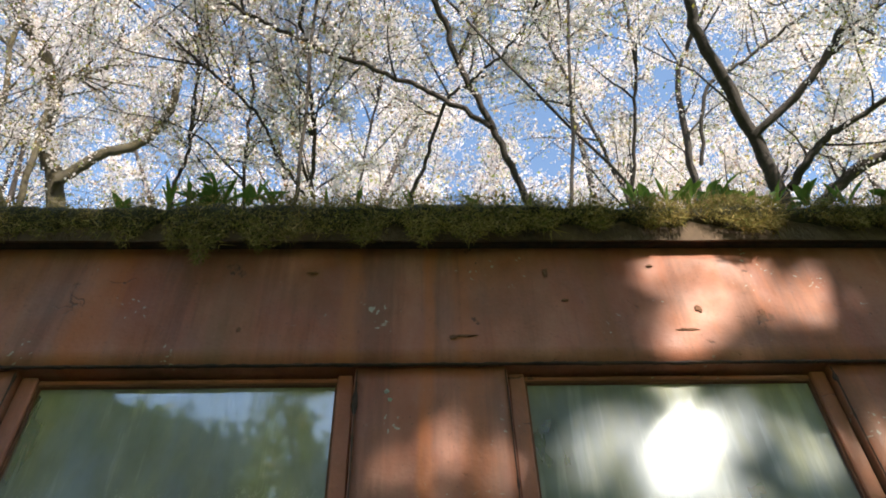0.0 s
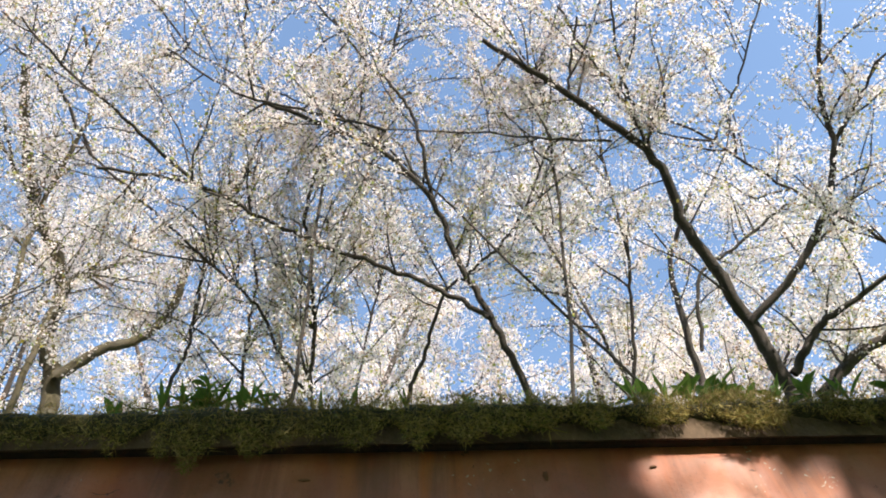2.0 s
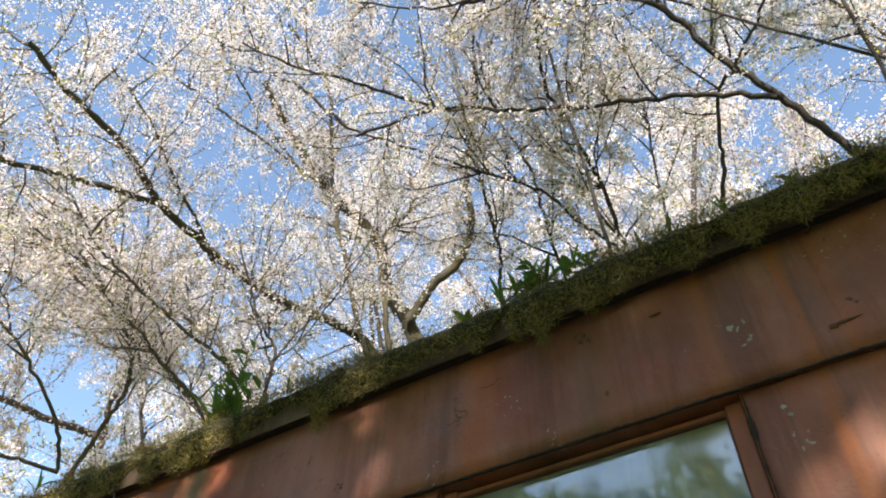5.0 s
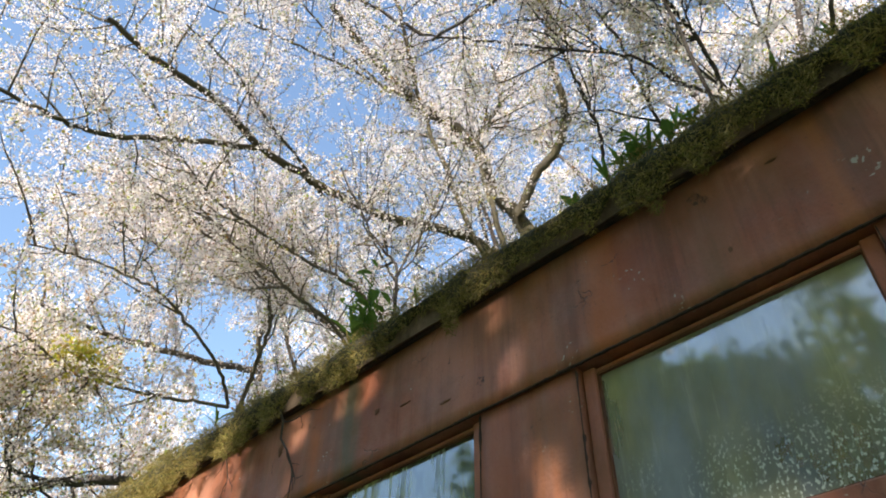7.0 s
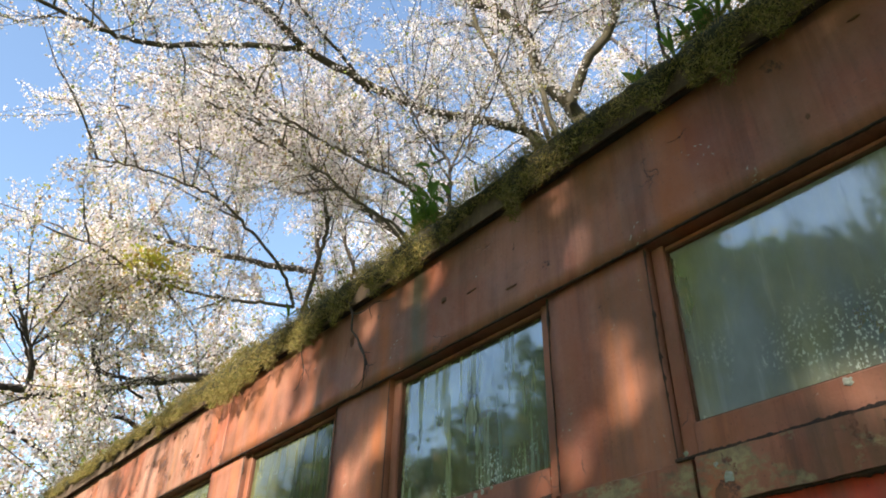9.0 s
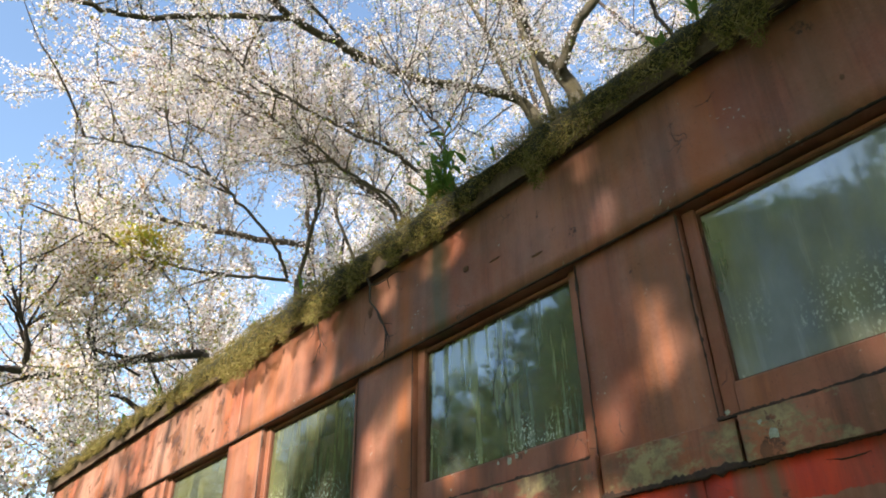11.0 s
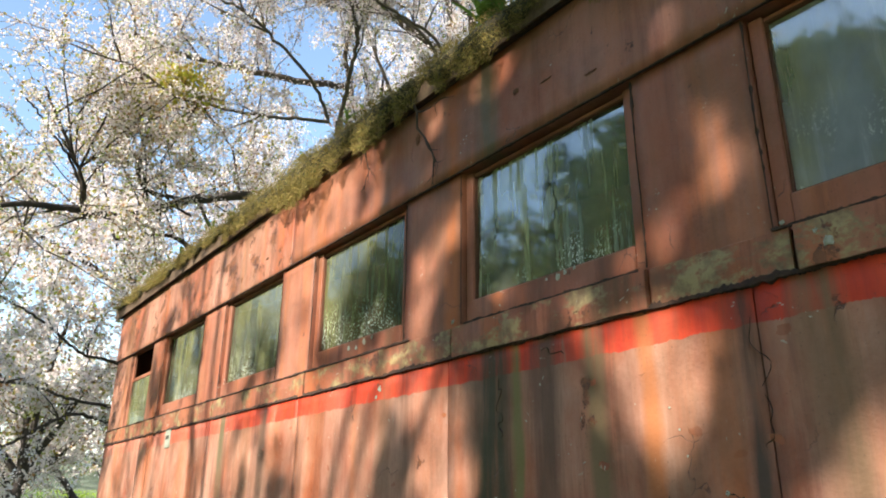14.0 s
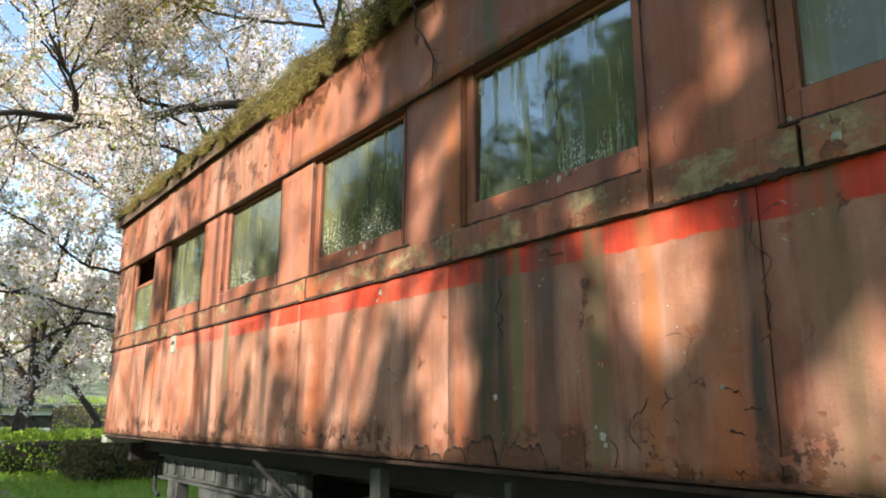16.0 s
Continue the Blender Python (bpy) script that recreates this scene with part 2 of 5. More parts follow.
STEEL = painted_steel("oxide_paint", False, 0.0, 0.4, 0.25, 0.0, TOP_STAINS)
STEEL_WORN = painted_steel("blistered_oxide_paint", False, 0.075, 0.7, 0.35)
STEEL_LOW = painted_steel("oxide_paint_with_red_band", True, 0.0, 0.95, 0.4, 0.0, LOW_STAINS)
FRAME = painted_steel("window_frame_paint", False, 0.0, 0.3, 0.3)
BELT = painted_steel("lichened_strip_paint", False, 0.05, 0.25, 0.9, 0.05)
FASCIA = plain("weathered_roof_edge", (0.085, 0.055, 0.035), (0.17, 0.11, 0.068), 6.0, 0.95, 0, 0.9, (1, 1, 0.5), 0.01)
DARK_STEEL = plain("sooty_steel", (0.014, 0.013, 0.012), (0.026, 0.020, 0.016), 5, 0.85)
GREY_STEEL = plain("greyed_steel", (0.12, 0.125, 0.115), (0.05, 0.05, 0.045), 6, 0.8)
BOGIE_STEEL = plain("oily_grey_steel", (0.075, 0.080, 0.074), (0.025, 0.026, 0.024), 5, 0.75)
RUST = plain("rust", (0.17, 0.065, 0.03), (0.08, 0.035, 0.022), 7, 0.95, 0, 0.6)
RUST_SCAB = plain("flaking_rust", (0.24, 0.105, 0.050), (0.12, 0.055, 0.030), 16, 0.95, 0, 0.9, (1, 1, 1), 0.012)
# dark rust; also colours strips that stand for shade under edges
SCALE = plain("dark_rust_scale_and_shade", (0.040, 0.026, 0.020), (0.085, 0.045, 0.028), 25, 0.95, 0, 0.8)
# grey-blue and yellow-green tones also paint mirrored sky and trees
GLASS = dirty_glass("dirty_glass_tinted_for_reflection", 0.34, 0.76, (0.36, 0.39, 0.41), (0.44, 0.43, 0.25), 0.16)
GLASS_RUNS = dirty_glass("glass_with_green_runs", 0.30, 0.62, (0.22, 0.25, 0.19), (0.36, 0.37, 0.16), 0.5, 0.85)
# green film tones also stand in for trees mirrored in the far panes
GLASS_GREEN = dirty_glass("green_glass_tinted_for_reflection", 0.45, 0.75, (0.10, 0.112, 0.075), (0.19, 0.19, 0.075), 0.4, 0.5, 0.30)
INSIDE = plain("dim_interior_paint", (0.085, 0.080, 0.062), None, 3, 0.9)
BLACK = plain("old_rubber", (0.02, 0.02, 0.02), None, 9, 0.9)
LICHEN = plain("pale_lichen", (0.52, 0.53, 0.44), (0.33, 0.34, 0.26), 40, 0.95, 0, 0.6)
PLATE = plain("enamel_plate", (0.36, 0.38, 0.31), (0.25, 0.25, 0.19), 12, 0.5)
SOIL = plain("mossy_soil", (0.075, 0.07, 0.03), (0.045, 0.034, 0.02), 9, 1.0, 0, 1.0, (1, 1, 1), 0.02)
BARK = plain("cherry_bark", (0.075, 0.058, 0.048), (0.045, 0.036, 0.031), 6, 0.95, 0, 0.8, (1, 1, 2.2), 0.02)
MOSSY_BARK = plain("mossy_bark", (0.105, 0.085, 0.042), (0.055, 0.046, 0.036), 4, 0.95, 0, 0.8, (1, 1, 2.0), 0.02)
# lighter copy of the bark, with sunlight on the far limbs painted in
SUNLIT_BARK = plain("sunlit_grey_bark", (0.17, 0.135, 0.10), (0.10, 0.078, 0.06), 4, 0.95, 0, 0.8, (1, 1, 2.0), 0.02)
GRASS_SOIL = plain("meadow", (0.15, 0.25, 0.04), (0.20, 0.30, 0.05), 0.8, 1.0, 0, 0.6, (1, 1, 1), 0.03)
BALLAST = plain("ballast", (0.16, 0.145, 0.125), (0.09, 0.08, 0.07), 12, 1.0, 0, 1.0, (1, 1, 1), 0.03)
# colour picked to bounce warm light onto the carriage's shaded side
BOUNCE_EARTH = plain("warm_bounce_earth", (0.32, 0.26, 0.19), (0.23, 0.185, 0.13), 2, 0.95)
PLASTER = plain("white_plaster", (0.72, 0.71, 0.68), (0.6, 0.59, 0.56), 1.0, 0.9, 0, 0.1)
TIMBER = plain("old_sleeper_wood", (0.10, 0.075, 0.055), None, 6, 0.95, 0, 0.6, (0.3, 3, 1))
FAR_WOOD = plain("far_wooded_slope", (0.10, 0.13, 0.06), (0.16, 0.17, 0.10), 0.35, 1.0, 0, 1.0, (1, 1, 1), 0.8)
BLOSSOM = leafy("blossom", [(0.0, (0.88, 0.80, 0.775)), (0.40, (0.84, 0.735, 0.725)), (0.70, (0.91, 0.86, 0.83)), (0.90, (0.66, 0.52, 0.46)), (0.965, (0.38, 0.38, 0.12))], 0.6, 0.5)
BRONZE = leafy("young_cherry_leaves", [(0.0, (0.40, 0.34, 0.08)), (0.4, (0.30, 0.36, 0.07)), (0.75, (0.42, 0.24, 0.10))], 0.5, 0.45)
YOUNG = leafy("yellow_green_young_leaves", [(0.0, (0.52, 0.47, 0.08)), (0.5, (0.40, 0.42, 0.06)), (0.8, (0.50, 0.36, 0.10))], 0.5, 0.45)
CANOPY = leafy("spring_foliage", [(0.0, (0.07, 0.12, 0.025)), (0.4, (0.11, 0.17, 0.035)), (0.8, (0.16, 0.20, 0.05))], 0.5, 0.42)
MOSS = leafy("moss", [(0.0, (0.34, 0.265, 0.075)), (0.35, (0.175, 0.150, 0.042)), (0.65, (0.38, 0.29, 0.115)), (0.88, (0.17, 0.18, 0.042))], 0.9, 0.2)
STRAW = leafy("straw", [(0.0, (0.36, 0.29, 0.14)), (0.45, (0.22, 0.20, 0.07)), (0.8, (0.26, 0.18, 0.09))], 0.8, 0.3)
DARK_MOSS = leafy("dark_moss", [(0.0, (0.15, 0.128, 0.036)), (0.4, (0.21, 0.175, 0.055)), (0.75, (0.31, 0.22, 0.085))], 0.9, 0.2)
WEED = leafy("weed_leaf", [(0.0, (0.12, 0.20, 0.035)), (0.5, (0.08, 0.145, 0.03))], 0.5, 0.35)
BLADES = leafy("grass_blades", [(0.0, (0.24, 0.38, 0.045)), (0.5, (0.17, 0.31, 0.035)), (0.85, (0.33, 0.38, 0.08))], 0.6, 0.35)
HEDGE = leafy("hedge_leaves", [(0.0, (0.24, 0.38, 0.04)), (0.5, (0.36, 0.46, 0.055))], 0.5, 0.35)
BROWN_HEDGE = leafy("brown_hedge_leaves", [(0.0, (0.11, 0.12, 0.045)), (0.5, (0.14, 0.11, 0.05))], 0.6, 0.2)

rng = np.random.default_rng(7)


# ---- mesh helpers ----
def holder(name, label, category, at=(0, 0, 0), group="", kind=""):
    ob = new(name)
    ob.location = at
    ob.empty_display_size = 0.2
    return tagged(ob, label, category, group, kind)


def part(name, bm, mat=None, parent=None, label=""):
    if isinstance(bm, bmesh.types.BMesh):
        me = bpy.data.meshes.new(name)
        bm.to_mesh(me)
        bm.free()
    else:
        me = bm
    if mat is not None and not me.materials:
        me.materials.append(mat)
    ob = new(name, me)
    if parent is not None:
        ob.parent = parent
        ob.matrix_parent_inverse = Matrix.Translation(-parent.location)
    if label:
        ob["label"] = label
    return ob


def block(x0, x1, y0, y1, z0, z1, bevel=0.003, bm=None):
    fresh = bmesh.new()
    bmesh.ops.create_cube(fresh, size=1)
    for v in fresh.verts:
        v.co = ((x0 + x1) / 2 + v.co.x * (x1 - x0), (y0 + y1) / 2 + v.co.y * (y1 - y0), (z0 + z1) / 2 + v.co.z * (z1 - z0))
    if bevel:
        bmesh.ops.bevel(fresh, geom=list(fresh.edges), offset=bevel, segments=1, affect='EDGES')
    if bm is None:
        return fresh
    me = bpy.data.meshes.new("joined")
    fresh.to_mesh(me)
    fresh.free()
    bm.from_mesh(me)
    bpy.data.meshes.remove(me)
    return bm


def disc(x, y0, y1, z, r, bm=None, n=28, inner=0.0):
    """A wheel-like cylinder whose axis runs along y."""
    bm = bm or bmesh.new()
    rings = []
    for y, rr in ((y0, r - 0.01), (y0 + 0.01, r), (y1 - 0.01, r), (y1, r - 0.01)):
        rings.append([bm.verts.new((x + rr * math.cos(2 * math.pi * k / n), y, z + rr * math.sin(2 * math.pi * k / n))) for k in range(n)])
    for a, c in zip(rings, rings[1:]):
        for k in range(n):
            bm.faces.new((a[k], c[k], c[(k + 1) % n], a[(k + 1) % n]))
    bm.faces.new(rings[0])
    bm.faces.new(rings[-1][::-1])
    bmesh.ops.recalc_face_normals(bm, faces=bm.faces)
    return bm


def smooth_line(points, steps):
    """A Catmull-Rom line through the points."""
    p = np.array(points, float)
    p = np.vstack([2 * p[0] - p[1], p, 2 * p[-1] - p[-2]])
    out = []
    for i in range(1, len(p) - 2):
        for t in np.linspace(0, 1, steps, endpoint=False):
            a, b, c, d = p[i - 1], p[i], p[i + 1], p[i + 2]
            out.append(0.5 * (2 * b + (c - a) * t + (2 * a - 5 * b + 4 * c - d) * t * t + (3 * b - a - 3 * c + d) * t ** 3))
    out.append(p[-2])
    return np.array(out)


def tube(line, radii, sides=6):
    line = np.asarray(line, float)
    radii = np.asarray(radii, float)
    tan = np.gradient(line, axis=0)
    tan /= np.linalg.norm(tan, axis=1, keepdims=True) + 1e-9
    ref = np.array([0.31, 0.87, 0.38])
    u = np.cross(tan, ref)
    u /= np.linalg.norm(u, axis=1, keepdims=True) + 1e-9
    v = np.cross(tan, u)
    a = np.linspace(0, 2 * np.pi, sides, endpoint=False)
    ring = u[:, None] * np.cos(a)[None, :, None] + v[:, None] * np.sin(a)[None, :, None]
    verts = (line[:, None] + ring * radii[:, None, None]).reshape(-1, 3)
    n = len(line)
    i = np.arange(n - 1)[:, None] * sides
    k = np.arange(sides)[None]
    k2 = (k + 1) % sides
    faces = np.stack([i + k, i + k2, i + sides + k2, i + sides + k], -1).reshape(-1, 4)
    return verts, faces


def mesh_of(name, verts, faces, mat, smooth=False):
    verts, faces = np.asarray(verts, np.float32), np.asarray(faces, np.int32)
    me = bpy.data.meshes.new(name)
    k = faces.shape[1]
    me.vertices.add(len(verts))
    me.vertices.foreach_set("co", verts.ravel())
    me.loops.add(faces.size)
    me.loops.foreach_set("vertex_index", faces.ravel())
    me.polygons.add(len(faces))
    me.polygons.foreach_set("loop_start", np.arange(len(faces), dtype=np.int32) * k)
    if smooth:
        me.polygons.foreach_set("use_smooth", np.ones(len(faces), bool))
    me.materials.append(mat)
    me.update(calc_edges=True)
    return me


def joined(pieces):
    verts, faces, at = [], [], 0
    for v, f in pieces:
        verts.append(v)
        faces.append(np.asarray(f) + at)
        at += len(v)
    return np.vstack(verts), np.vstack(faces)


def unit(v):
    return v / (np.linalg.norm(v, axis=-1, keepdims=True) + 1e-9)


def petals(name, centres, size, mat, long=1.0, lean=None, up=None):
    """Many small folded leaves, each of two triangles, at the centres."""
    centres = np.asarray(centres, float)
    n = len(centres)
    size = np.broadcast_to(size, (n,))[:, None] * rng.uniform(0.65, 1.25, (n, 1))
    a = unit(rng.normal(size=(n, 3)) if lean is None else lean)
    b = unit(np.cross(a, rng.normal(size=(n, 3))))
    c = np.cross(a, b)
    s = size / 2
    verts = np.stack([centres - a * s * long, centres + b * s + c * s * 0.35, centres + a * s * long, centres - b * s + c * s * 0.35], 1).reshape(-1, 3)
    i = np.arange(n)[:, None] * 4
    faces = np.vstack([i + [0, 1, 2], i + [0, 2, 3]])
    return mesh_of(name, verts, faces, mat)



# ---- the railway carriage ----
PITCH, FIRST = 1.4787, -0.57            # window spacing, centre of one window
Z_BOTTOM, Z_BELT, Z_SILL, Z_HEAD, Z_TOP = 1.335, 2.205, 2.338, 3.094, 3.602
X_END, X_FAR = -8.68, 7.5
WINDOWS = [FIRST - PITCH * k for k in range(-4, 5)]
carriage = holder("railway_carriage", "derelict railway carriage with faded oxide-brown paint and a red stripe", "railway carriage", (-0.6, 1.4, 0))


def sheet(name, x0, x1, z0, z1, y, mat, thick=0.035, wave=0.0015, label="", rag=0.0, crinkle=0.0):
    """A steel side sheet with slight dents; rag: how uneven its lower edge is; crinkle: height of its blisters."""
    step = 0.018 if crinkle else 0.06
    nx, nz = max(2, int((x1 - x0) / step)), max(2, int((z1 - z0) / step))
    bm = bmesh.new()
    grid = []
    for j in range(nz + 1):
        row = []
        for i in range(nx + 1):
            x, z = x0 + (x1 - x0) * i / nx, z0 + (z1 - z0) * j / nz
            inner = 0 < i < nx and 0 < j < nz
            d = wave * noise.noise((x * 3, 7.1, z * 3)) * 2 if inner else 0.0
            if crinkle and inner:
                k = noise.noise((x * 11, 1.1, z * 8)) + 0.6 * noise.noise((x * 25, 4.1, z * 19))
                d -= crinkle * max(0.0, k) ** 0.7 * (0.5 + 0.5 * noise.noise((x * 2.5, 6.0, z * 2)))
            if j == 0 and rag:
                z += rag * max(0, noise.noise((x * 9, 2.2, 1.0)) + 0.6 * noise.noise((x * 31, 0.2, 1.0)))
            row.append(bm.verts.new((x, y + d, z)))
        grid.append(row)
    for j in range(nz):
        for i in range(nx):
            bm.faces.new((grid[j][i], grid[j][i + 1], grid[j + 1][i + 1], grid[j + 1][i]))
    edge = [e for e in bm.edges if e.is_boundary]
    out = bmesh.ops.extrude_edge_only(bm, edges=edge)
    for v in [g for g in out["geom"] if isinstance(g, bmesh.types.BMVert)]:
        v.co.y += thick
    bmesh.ops.recalc_face_normals(bm, faces=bm.faces)
    ob = part(name, bm, mat, carriage, label)
    for p in ob.data.polygons:
        p.use_smooth = abs(p.normal.y) > 0.9
    return ob


# lower side sheets, with open joints between them
SEAM = [X_END, -7.36 - 0.02] + [-1.17 - PITCH * k for k in range(4, -1, -1)] + [-1.17 + PITCH * k for k in range(1, 6)] + [X_FAR]
for a, b in zip(SEAM, SEAM[1:]):
    if b - a < 1.0 and a == X_END:
        sheet("lower_side_sheet", a, -8.10, Z_BOTTOM, Z_BELT, 0.0, STEEL_LOW)
        continue
    sheet("lower_side_sheet", a + 0.0025, b - 0.0025, Z_BOTTOM - 0.004, Z_BELT, 0.0, STEEL_LOW, 0.035, 0.0022, "", 0.018)

# pillars between the windows
HALF = 0.507
edges = [-7.36] + [x + s * HALF for x in sorted(WINDOWS) for s in (-1, 1)] + [X_FAR]
for a, b in zip(edges[::2], edges[1::2]):
    sheet("window_pillar", a, b, Z_SILL - 0.12, Z_HEAD, 0.0015, STEEL)
sheet("window_pillar", X_END, -8.10, Z_BELT, Z_HEAD, 0.0015, STEEL_WORN, crinkle=0.012)

# letterboard over the windows, standing proud of them
for a, b in ((X_END, -5.75), (-5.75, -4.35), (-4.35, 2.6), (2.6, X_FAR)):
    sheet("letterboard", a, b, Z_HEAD, Z_TOP, -0.018, STEEL_WORN if b < -4 else STEEL, 0.085, 0.002, "", 0.006, 0.016 if b < -4 else 0.0)


def belt_strip(a, b, out=0.02, low=0.0):
    """A corroded cover strip under the windows, with uneven edges."""
    n = int((b - a) / 0.025)
    bm = bmesh.new()
    rows = []
    for i in range(n + 1):
        x = a + (b - a) * i / n
        k = noise.noise((x * 5, 1.1, 0)) * 0.006 + noise.noise((x * 23, 3.1, 0)) * 0.004
        z0, z1 = Z_BELT - 0.004 + k + low, Z_SILL + 0.003 + 0.4 * noise.noise((x * 17, 0, 4)) * 0.008
        o = -out - 0.008 * noise.noise((x * 7, 5, 2))
        rows.append([bm.verts.new(c) for c in ((x, 0.0, z0 + 0.004), (x, o, z0), (x, o - 0.003, (z0 + z1) / 2), (x, o, z1 - 0.006), (x, 0.004, z1))])
    for p, q in zip(rows, rows[1:]):
        for j in range(4):
            bm.faces.new((p[j], q[j], q[j + 1], p[j + 1]))
    for end in (rows[0], rows[-1]):
        bm.faces.new(end)
    bmesh.ops.recalc_face_normals(bm, faces=bm.faces)
    part("belt_strip", bm, BELT, carriage, "corroded sill strip with grey-green lichen")


for a, b, o in ((X_END + 0.01, -7.0, 0.012), (-6.99, -5.55, 0.014), (-5.54, -4.05, 0.012), (-4.03, -2.62, 0.012), (-2.60, -1.535, 0.022), (-1.52, -1.03, 0.010), (-1.01, 0.35, 0.024), (0.36, 1.9, 0.018), (1.91, 4.2, 0.016), (4.21, X_FAR, 0.016)):
    belt_strip(a, b, o)


def dark_edge_line(name, z, y, h, a, b, label=""):
    """A ragged line of dark scale along a joint; at two edges it also paints their shade."""
    n = int((b - a) / 0.007)
    bm = bmesh.new()
    rows = []
    for i in range(n + 1):
        x = a + (b - a) * i / n
        u = h * 1.3 * abs(noise.noise((x * 140, z, 4))) + h * (0.25 + 0.5 * abs(noise.noise((x * 75, z, 1))) + max(0, 0.6 * noise.noise((x * 6, z, 0)) + 0.7 * noise.noise((x * 27, z, 3)) + 0.3))
        d = h * (0.15 + 0.5 * abs(noise.noise((x * 70, z, 2))) + max(0, 0.7 * noise.noise((x * 8, z, 5)) + 0.6 * noise.noise((x * 33, z, 7))))
        o = y - 0.004 - 0.004 * abs(noise.noise((x * 19, z, 9)))
        rows.append([bm.verts.new(c) for c in ((x, y + 0.006, z - d), (x, o, z - d * 0.6), (x, o, z + u * 0.6), (x, y + 0.006, z + u))])
    for p, q in zip(rows, rows[1:]):
        for j in range(3):
            bm.faces.new((p[j], q[j], q[j + 1], p[j + 1]))
    bmesh.ops.recalc_face_normals(bm, faces=bm.faces)
    part(name, bm, SCALE, carriage, label)


# rust, with the shadow line below the sill strip painted in
dark_edge_line("scale_line", Z_BELT - 0.005, -0.010, 0.018, X_END, X_FAR, "ragged dark rust and painted shade along the sill strip")
for a, b in ((X_END, -2.95), (-2.52, -1.56), (-1.078, X_FAR)):
    dark_edge_line("scale_line", Z_SILL + 0.001, -0.014, 0.009, a, b, "dark cracked edge of the sill strip")
dark_edge_line("scale_line", Z_BOTTOM + 0.001, 0.004, 0.012, X_END, X_FAR, "ragged orange-brown rust along the lower edge")
# rust line that also paints the shade below the proud letterboard
dark_edge_line("scale_line", Z_HEAD - 0.003, -0.016, 0.007, X_END, X_FAR, "ragged dark rust and painted shade under the letterboard")


def corroded_joint(x, z0, z1, seed):
    """An upright crack with rust holes between a pillar and a window frame."""
    n = int((z1 - z0) / 0.008)
    bm = bmesh.new()
    rows = []
    for i in range(n + 1):
        z = z0 + (z1 - z0) * i / n
        w = 0.0022 + 0.011 * max(0.0, noise.noise((seed, z * 9, 1)) + 0.7 * noise.noise((seed, z * 37, 4)) - 0.12)
        c = x + 0.004 * noise.noise((seed, z * 5, 7))
        rows.append([bm.verts.new(v) for v in ((c - w, 0.004, z), (c - w * 0.4, -0.002, z), (c + w * 0.5, -0.002, z), (c + w, 0.004, z))])
    for p, q in zip(rows, rows[1:]):
        for j in range(3):
            bm.faces.new((p[j], p[j + 1], q[j + 1], q[j]))
    bmesh.ops.recalc_face_normals(bm, faces=bm.faces)
    part("corroded_joint", bm, SCALE, carriage, "dark rusted-through joint beside a window")


for k, wx in enumerate(WINDOWS):
    if -7.0 < wx < 2.6:
        corroded_joint(wx - HALF - 0.004, Z_SILL + 0.01, Z_HEAD - 0.01, 3.1 * k)
        corroded_joint(wx + HALF + 0.004, Z_SILL + 0.01, Z_HEAD - 0.01, 3.1 * k + 50)


def window(x):
    """A side window: wooden frame of four rails, a bead round the pane, the pane."""
    w = holder("window", "", "", (x, 0.02, 2.7))
    w.parent = carriage
    w.matrix_parent_inverse = Matrix.Translation(-carriage.location)
    l, r, z0, z1 = x - HALF, x + HALF, Z_SILL, Z_HEAD - 0.002
    gl, gr, g0, g1 = x - 0.452, x + 0.452, 2.450, 3.064
    part("top_rail", block(gl, gr, 0.034, 0.07, g1, z1 - 0.012, 0.004), FRAME, w)
    part("bottom_rail", block(gl, gr, 0.016, 0.07, z0, g0, 0.006), FRAME, w)
    part("stile", block(l + 0.005, gl, 0.024, 0.07, z0, z1 - 0.008, 0.004), FRAME, w)
    part("stile", block(gr, r - 0.005, 0.024, 0.07, z0, z1 - 0.008, 0.004), FRAME, w)
    bm = block(gl, gr, 0.036, 0.050, g1 - 0.008, g1, 0)
    block(gl, gr, 0.036, 0.050, g0, g0 + 0.008, 0, bm)
    block(gl, gl + 0.007, 0.036, 0.050, g0 + 0.008, g1 - 0.008, 0, bm)
    block(gr - 0.007, gr, 0.036, 0.050, g0 + 0.008, g1 - 0.008, 0, bm)
    part("putty", bm, RUST, w)
    bm = bmesh.new()
    nx, nz = 8, 5
    vs = [[bm.verts.new((gl + (gr - gl) * i / nx, 0.050 + 0.0012 * noise.noise((x * 3 + i * 0.4, 0, j * 0.4)), g0 + (g1 - g0) * j / nz)) for i in range(nx + 1)] for j in range(nz + 1)]
    for j in range(nz):
        for i in range(nx):
            bm.faces.new((vs[j][i], vs[j][i + 1], vs[j + 1][i + 1], vs[j + 1][i]))
    pane = part("pane", bm, GLASS if x > -1 else (GLASS_RUNS if x > -3 else GLASS_GREEN), w, "dirty window pane with runs, algae and reflections tinted into the film")
    pane.visible_shadow = False
    for p in pane.data.polygons:
        p.use_smooth = True


for x in WINDOWS:
    window(x)

# end door with a half-open window
door = holder("door", "", "", (-7.73, 0.03, 1.4))
door.parent = carriage
door.matrix_parent_inverse = Matrix.Translation(-carriage.location)
part("door_leaf", block(-8.10, -7.365, 0.022, 0.05, Z_BOTTOM, 2.33, 0.004), STEEL_LOW, door)
part("door_stile", block(-8.10, -8.06, 0.022, 0.05, 2.33, Z_HEAD, 0.004), STEEL, door)
part("door_stile", block(-7.44, -7.365, 0.022, 0.05, 2.33, Z_HEAD, 0.004), STEEL, door)
part("sash_rail", block(-8.06, -7.44, 0.026, 0.05, 2.80, 2.835, 0.004), FRAME, door)
